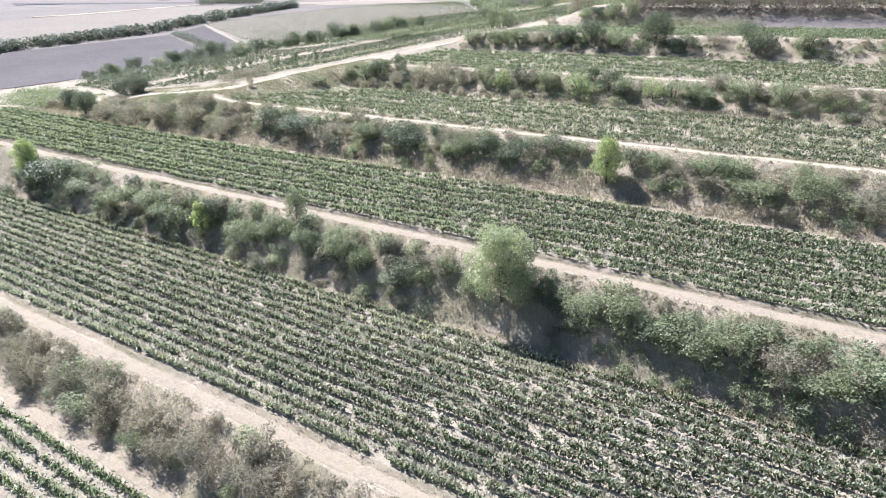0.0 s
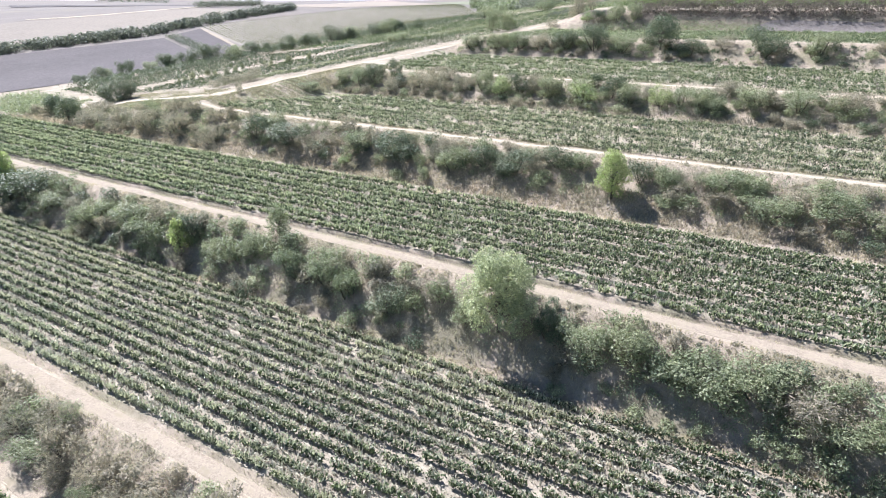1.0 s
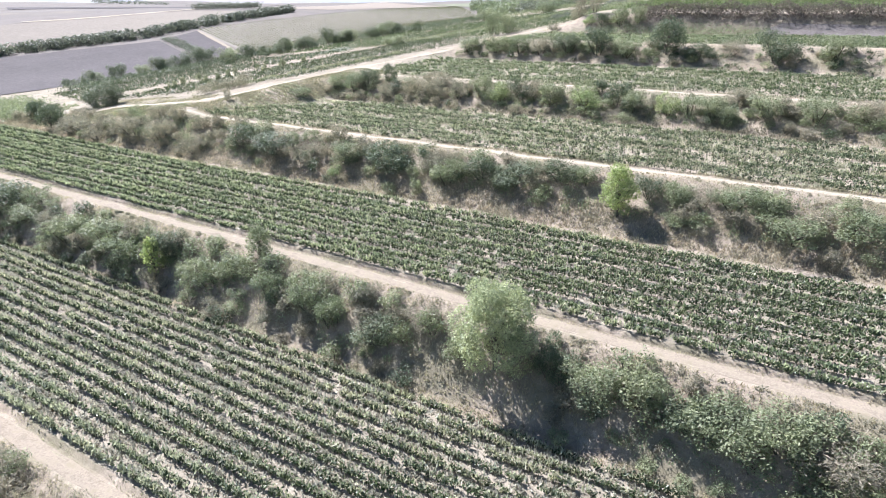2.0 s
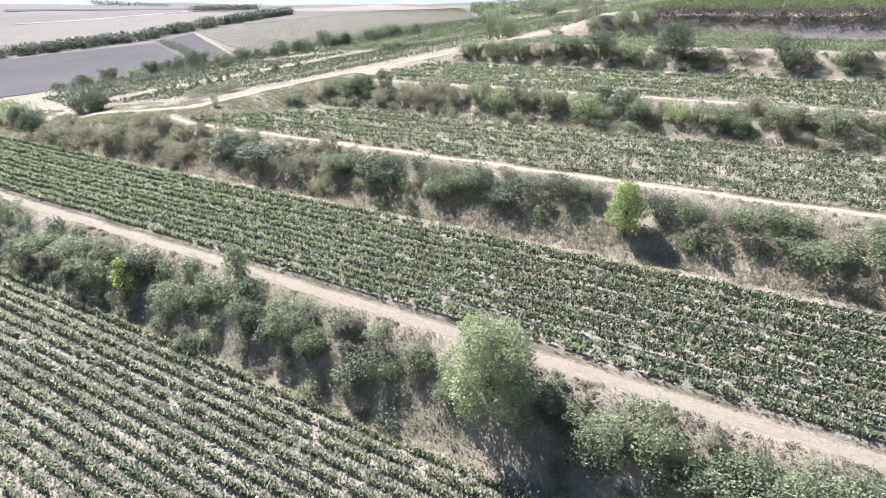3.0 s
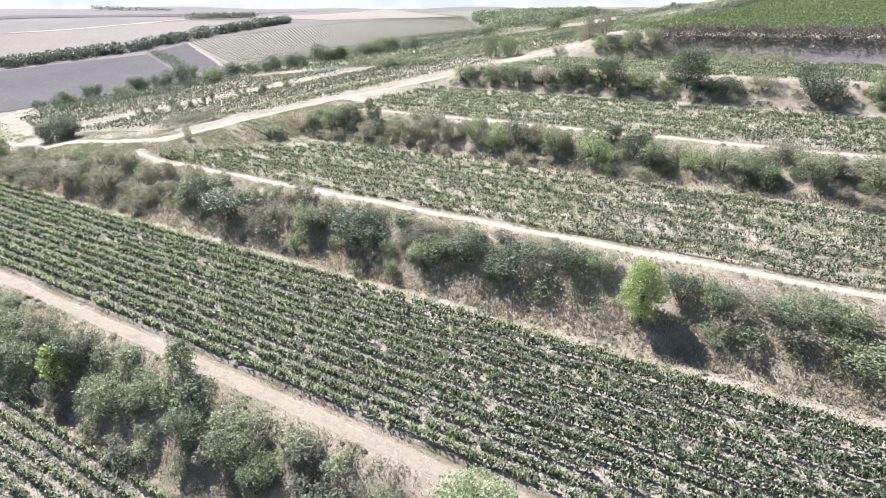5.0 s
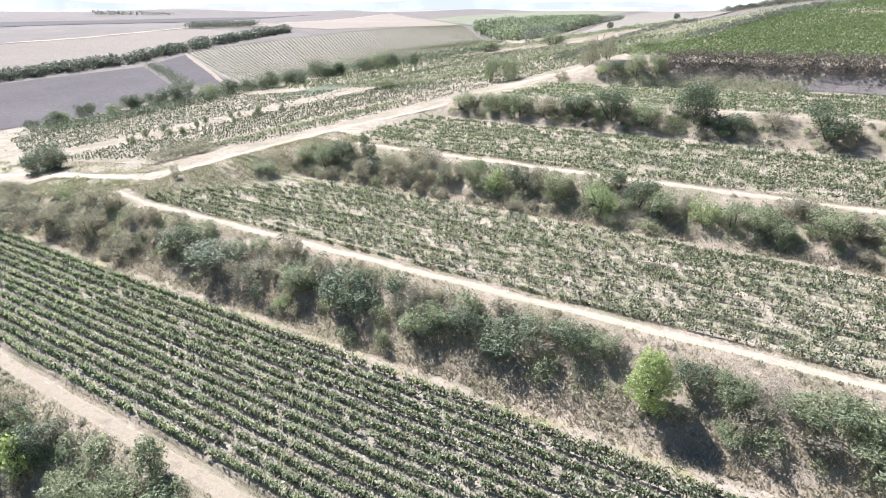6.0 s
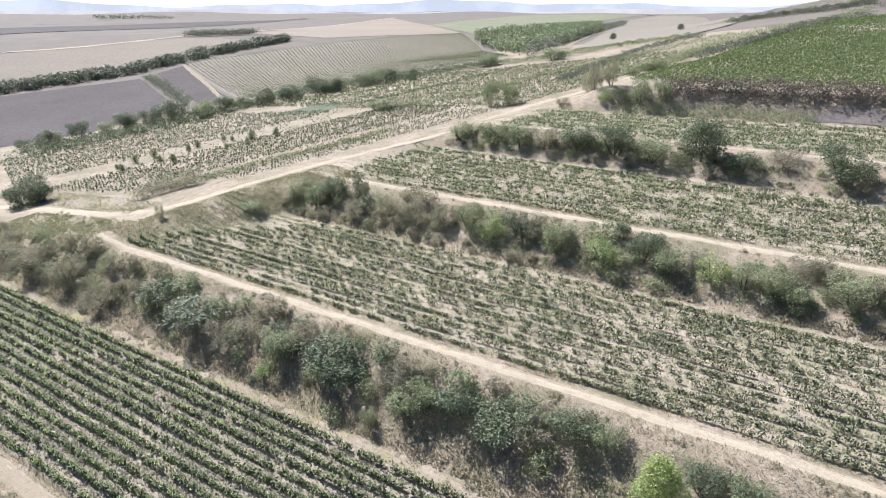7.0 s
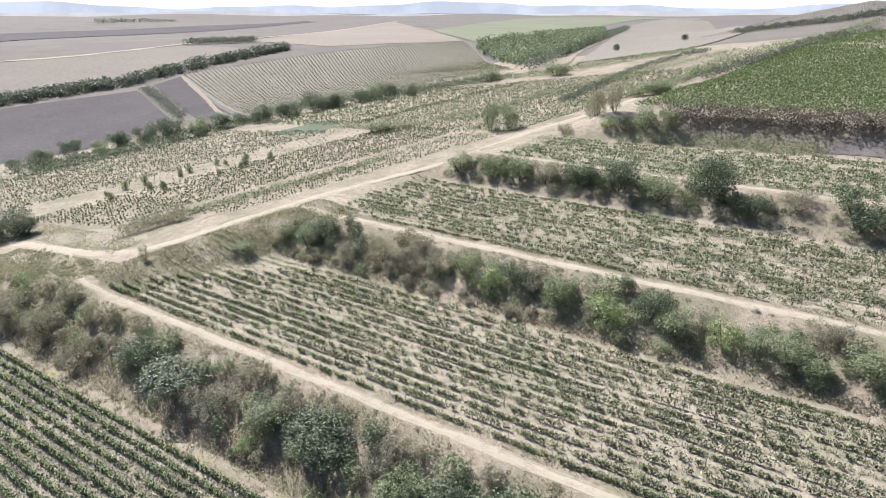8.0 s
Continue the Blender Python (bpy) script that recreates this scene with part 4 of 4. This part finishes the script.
# ---- hedges, thickets and woods ----
def hedge(name, pts, wide, tall, n, size, material, label, seed, category="hedge"):
    """A line or mass of bushes grown together, with an uneven top."""
    global rng
    rng = np.random.default_rng(seed)
    line = smooth_line(pts, 2.0)
    at = line[rng.integers(0, len(line), n)] + rng.normal(0, wide * 0.33, (n, 2))
    lump = 0.55 + 0.45 * np.abs(np.sin(at[:, 0] * 0.33 + 1.3 * np.sin(at[:, 1] * 0.21))) * np.abs(np.cos(at[:, 1] * 0.29 + at[:, 0] * 0.11)) ** 0.5
    z = ground_z(at[:, 0], at[:, 1]) + tall * lump * rng.uniform(0.02, 1, n) ** 0.6
    lv, lf = leaves(np.c_[at, z], size * rng.uniform(0.6, 1.3, n), 0.4, 0.65, None, 0.8)
    return tagged(new(name, raw_mesh(name, lv, lf, material)), label, category, kind="stuff")


hedge("hedgerow", [(-480, 340), (-430, 322), (-381, 301)], 8, 3.5, 4000, 0.8, HEDGE, "weedy strip of bushes between two ploughed fields", 32)
hedge("hedgerow", [(-649, 500), (-630, 530), (-613, 560)], 13, 8, 5000, 1.2, HEDGE, "clump of trees out on the plain", 33)
hedge("hedgerow", [(-1470, 850), (-1594, 1005), (-1700, 1200)], 14, 12, 900, 3.5, HEDGE, "thin line of trees far out on the plain", 34)
hedge("thicket", [(u, float(bank5_foot(u)) + 12.5) for u in range(-80, 50, 8)], 8, 4.6, 26000, 0.55, PLUM, "purplish brown thicket along the top of a clay bank", 35, "thicket")
hedge("thicket", [(u, float(bank5_foot(u)) + 3) for u in range(-92, -30, 8)], 5, 2.5, 4000, 0.45, OLIVE, "low scrub at the foot of a clay bank", 36, "thicket")
hedge("hedgerow", [(-122, 314), (-111, 338), (-98, 345), (-94, 390), (-76, 439), (-56, 488), (-30, 600)], 7, 4.5, 12000, 0.6, OLIVE, "bushy hedgerow along the edge of the lush vineyard", 37)
hedge("hedgerow", [(-340, 190), (-320, 240), (-312, 290), (-290, 340), (-258, 362), (-215, 400)], 20, 4.5, 26000, 0.75, DARK, "scrubby growth along the valley bottom", 38)
hedge("hedgerow", [(-190, 158), (-184, 172), (-178, 188), (-169, 208), (-161, 228)], 3.4, 1.7, 6000, 0.4, OLIVE, "low grassy strip between two vine plots", 45)


hedge("hedgerow", [(-189, 152), (-186, 158), (-183, 166)], 4.2, 4.2, 3500, 0.42, GREY, "grey-green bushy strip beside the sandy track", 44)
hedge("hedgerow", [(-196, 268), (-165, 300), (-150, 345), (-128, 375), (-112, 412), (-90, 450)], 5, 3.0, 9000, 0.5, OLIVE, "low grassy hedgerow between vineyard plots", 39)
hedge("hedgerow", [(-214, 400), (-190, 408), (-175, 420), (-150, 445), (-120, 480)], 6, 3.5, 6000, 0.7, OLIVE, "bushy hedgerow above the vineyard plots", 40)
hedge("hedgerow", [(-205, 432), (-250, 596), (-290, 788), (-425, 1300)], 12, 8, 12000, 1.4, HEDGE, "dark line of trees along the edge of the wood", 43)


hedge("thicket", [(-345, 152), (-318, 146), (-290, 138), (-268, 126), (-252, 116)], 16, 4.5, 12000, 0.6, OLIVE, "olive-green scrub past the ends of the terraces", 46, "thicket")


def woods(name, corners, n, tall, size, material, label, seed, per=34, small=3.5, large=6.5, category="woodland"):
    """A wood seen from afar: many crowns grown together."""
    global rng
    rng = np.random.default_rng(seed)
    a, b, c, d = (np.array(p, float) for p in corners)
    s, t = rng.uniform(size=(2, n))
    p = (a * (1 - s[:, None]) + b * s[:, None]) * (1 - t[:, None]) + (d * (1 - s[:, None]) + c * s[:, None]) * t[:, None]
    r = rng.uniform(small, large, n)
    dirs = rng.normal(size=(n * per, 3))
    dirs /= np.linalg.norm(dirs, axis=1)[:, None]
    rr = np.repeat(r, per)[:, None] * np.array([1, 1, 0.9])
    base = np.c_[p, ground_z(p[:, 0], p[:, 1]) + tall * rng.uniform(0.4, 0.75, n)]
    at = np.repeat(base, per, 0) + dirs * rr
    lv, lf = leaves(at, size * rng.uniform(0.7, 1.3, len(at)), 0.3, 0.75, None, 1.5, dirs + np.array([0, 0, 0.3]))
    return tagged(new(name, raw_mesh(name, lv, lf, material)), label, category, kind="stuff")


woods("woodland", [(-372, 640), (-215, 445), (-285, 780), (-415, 1150)], 760, 7, 1.7, WOODS, "green wood of close round crowns beyond the vineyards", 41, 60)


for quad, seed in (([(-575, 165), (-552, 165), (-503, 335), (-522, 335)], 51), ([(-522, 335), (-503, 335), (-513, 522), (-528, 522)], 52)):
    woods("hedgerow", quad, 260, 5, 1.5, HEDGE, "dark hedgerow of round bushes along the ploughed field", seed, 55, 2.5, 5.0, "hedge")


hedge("hedgerow", [(-125, 651), (-105, 651), (-85, 654), (-66, 649), (-48, 649), (-27, 669)], 7, 5, 7000, 1.0, HEDGE, "grey-green hedgerow under the far vineyard on the rise", 53)
hedge("hedgerow", [(-87, 363), (-80, 387), (-72, 410), (-63, 436), (-54, 479), (-42, 520), (-26, 522)], 5, 4.5, 9000, 0.7, HEDGE, "grey-green hedgerow along the top of the lush vineyard", 54)
hedge("hedgerow", [(-135, 321), (-134, 353), (-132, 387), (-127, 417), (-119, 441), (-109, 465)], 5, 3.2, 7000, 0.6, HEDGE, "bushy hedgerow between two vineyard plots", 55)
hedge("thicket", [(-108, 329), (-102, 332), (-97, 341)], 5, 4.5, 3500, 0.6, OLIVE, "rounded clump of bushes at the corner of the lush vineyard", 56, "thicket")


# ---- the hills on the skyline ----
def skyline(name, radius, low, high, colour, seed, label):
    """A far range that closes the plain: its haze is put into a glowing colour, with no detail of its own."""
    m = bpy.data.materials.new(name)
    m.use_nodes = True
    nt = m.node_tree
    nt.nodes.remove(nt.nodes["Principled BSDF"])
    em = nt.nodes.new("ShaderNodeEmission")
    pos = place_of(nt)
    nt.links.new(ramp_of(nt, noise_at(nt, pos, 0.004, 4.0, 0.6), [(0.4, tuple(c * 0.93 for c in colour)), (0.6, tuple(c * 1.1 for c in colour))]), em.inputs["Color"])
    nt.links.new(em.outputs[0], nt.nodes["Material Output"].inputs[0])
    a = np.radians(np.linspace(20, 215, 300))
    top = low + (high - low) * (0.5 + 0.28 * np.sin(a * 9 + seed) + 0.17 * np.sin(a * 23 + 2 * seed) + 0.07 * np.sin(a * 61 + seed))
    x, y = radius * np.cos(a), radius * np.sin(a)
    n = len(a)
    v = np.concatenate([np.stack([x, y, np.full(n, -60.0)], 1), np.stack([x * 1.02, y * 1.02, top], 1)])
    i = np.arange(n - 1)
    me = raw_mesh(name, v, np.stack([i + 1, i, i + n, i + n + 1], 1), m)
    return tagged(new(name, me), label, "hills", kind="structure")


# the first is no range: an added glowing band over the sky's yellow edge
skyline("backdrop", 4870, 172, 186, (0.62, 0.64, 0.68), 2.2, "glowing white band standing in for haze over the horizon")
skyline("backdrop", 4750, 70, 128, (0.33, 0.355, 0.425), 1.3, "pale blue hills on the horizon, haze put in as glow")
skyline("backdrop", 3900, 34, 66, (0.36, 0.35, 0.37), 4.1, "lilac fields rising towards the horizon, haze put in as glow")

# ---- dry grass on the banks ----
def grass(name, spread, n, seed, label, tall=0.36, material=STRAWGRASS, lift=2.0, slim=0.2):
    """Tufts thrown over a stretch: spread turns two random numbers into a place."""
    global rng
    rng = np.random.default_rng(seed)
    u, v = spread(rng.uniform(size=n), rng.uniform(size=n))
    dense = np.sin(u * 0.23 + seed) * np.sin(v * 0.5 + u * 0.1) + rng.normal(0, 0.5, n)
    u, v = u[dense > -0.35], v[dense > -0.35]
    n = len(u)
    h = tall * rng.uniform(0.4, 1.2, n)
    at = np.c_[u, v, ground_z(u, v) + h * 0.3]
    lv, lf = leaves(at, h, lift, slim, None, 0.8)
    return tagged(new(name, raw_mesh(name, lv, lf, material)), label, "grass", kind="stuff")


def strip(a, b, u0, u1):
    return lambda s, t: (u0 + (u1 - u0) * s, bent(u0 + (u1 - u0) * s, a + (b - a) * t))


BANKGRASS = "withered straw-coloured grass and weeds covering a bank"
grass("dry_grass", strip(30.2, 39.3, -150, 30), 36000, 61, BANKGRASS)
grass("dry_grass", strip(70.6, 81.9, -230, 30), 45000, 62, BANKGRASS, 0.55)
grass("dry_grass", strip(112.8, 130.8, -255, 30), 60000, 63, BANKGRASS, 0.55)
grass("dry_grass", strip(165, 181, -160, 30), 45000, 64, BANKGRASS)
grass("dry_grass", strip(219, 232, -135, 30), 20000, 65, BANKGRASS)
grass("dry_grass", strip(84.3, 85.7, -255, 40), 9000, 83, "withered grass between a track and the vines")
grass("dry_grass", strip(41.5, 42.6, -215, 40), 6000, 84, "withered grass between a track and the vines")
grass("dry_weeds", lambda s, t: (track_u(136 + 190 * t) - 4 - 170 * s ** 1.3, 136 + 190 * t), 16000, 70, "dry weeds scattered over the sandy slope", 0.45)
grass("dry_grass", lambda s, t: (track_u(134 + 50 * t) + 3 + 16 * s, 134 + 50 * t), 9000, 81, "withered grass on the slope below the climbing track")
grass("dry_grass", lambda s, t: (track_u(232 + 60 * t) + 3 + 14 * s, 232 + 60 * t), 5000, 82, "withered grass beside the climbing track")
grass("dry_grass", strip(115.4, 121.5, -250, 30), 26000, 85, "tall straw-yellow dry grass at the foot of the middle bank", 0.8, TALLSTRAW, 2.2, 0.22)
grass("dry_grass", strip(165.5, 168.5, -150, 30), 9000, 86, "tall straw-yellow dry grass at the foot of the upper bank", 0.8, TALLSTRAW, 2.2, 0.28)


def row_lines(first, last, gap, u0, u1, loose):
    """Places along the rows of a terrace, thrown loosely to both sides of each line."""
    rows = np.arange(first, last, gap)

    def spread(s, t):
        k = np.minimum((t * len(rows)).astype(int), len(rows) - 1)
        u = u0 + (u1 - u0) * s
        return u, bent(u, rows[k] + loose * (2 * np.modf(t * 7919.0)[0] - 1))
    return spread


grass("dry_weeds", row_lines(44.14, 69.5, 2.08, -215, 34, 0.5), 62000, 66, "greyish dry weeds between the vine rows of the lower terrace", 0.85, ROWWEED, 2.0, 0.3)
grass("dry_weeds", row_lines(87.18, 112, 2.17, -262, 34, 0.5), 62000, 67, "greyish dry weeds between the vine rows of the middle terrace", 0.75, ROWWEED, 2.0, 0.3)
grass("dry_weeds", row_lines(135.0, 164.5, 2.2, -160, 36, 0.4), 46000, 68, "pale dry weeds standing along the rows of the upper terrace", 0.85, PALEWEED, 2.4, 0.24)
grass("dry_weeds", row_lines(186.1, 218, 2.2, -138, 40, 0.3), 27000, 69, "pale dry weeds standing along the rows of the fourth terrace", 0.75, PALEWEED, 2.4, 0.28)
grass("dry_weeds", row_lines(236.0, 264.5, 2.3, -118, 44, 0.35), 16000, 87, "pale dry weeds standing along the rows of the top terrace", 0.8, PALEWEED, 2.4, 0.3)
grass("dry_grass", strip(133.0, 135.2, -165, 36), 9000, 88, "withered grass between a track and the vines", 0.45)
grass("dry_grass", strip(183.9, 186.6, -148, 40), 7000, 89, "withered grass between a track and the vines", 0.5)
grass("olive_weeds", lambda s, t: (track_u(132 + 56 * t) + 2.5 + 17 * s, 132 + 56 * t), 26000, 95, "olive-brown weeds on the slope below the climbing track", 0.5, OLIVEWEED, 1.6, 0.3)
grass("olive_weeds", lambda s, t: (-216 + 46 * s, 124 + 12.5 * t + 2.5 * s), 16000, 96, "olive-brown weeds at the meeting of the tracks", 0.5, OLIVEWEED, 1.6, 0.3)
grass("olive_weeds", lambda s, t: (-236 + 58 * s, 141.5 + 10 * t), 9000, 97, "olive-brown weeds beside the bare yard", 0.45, OLIVEWEED, 1.6, 0.3)
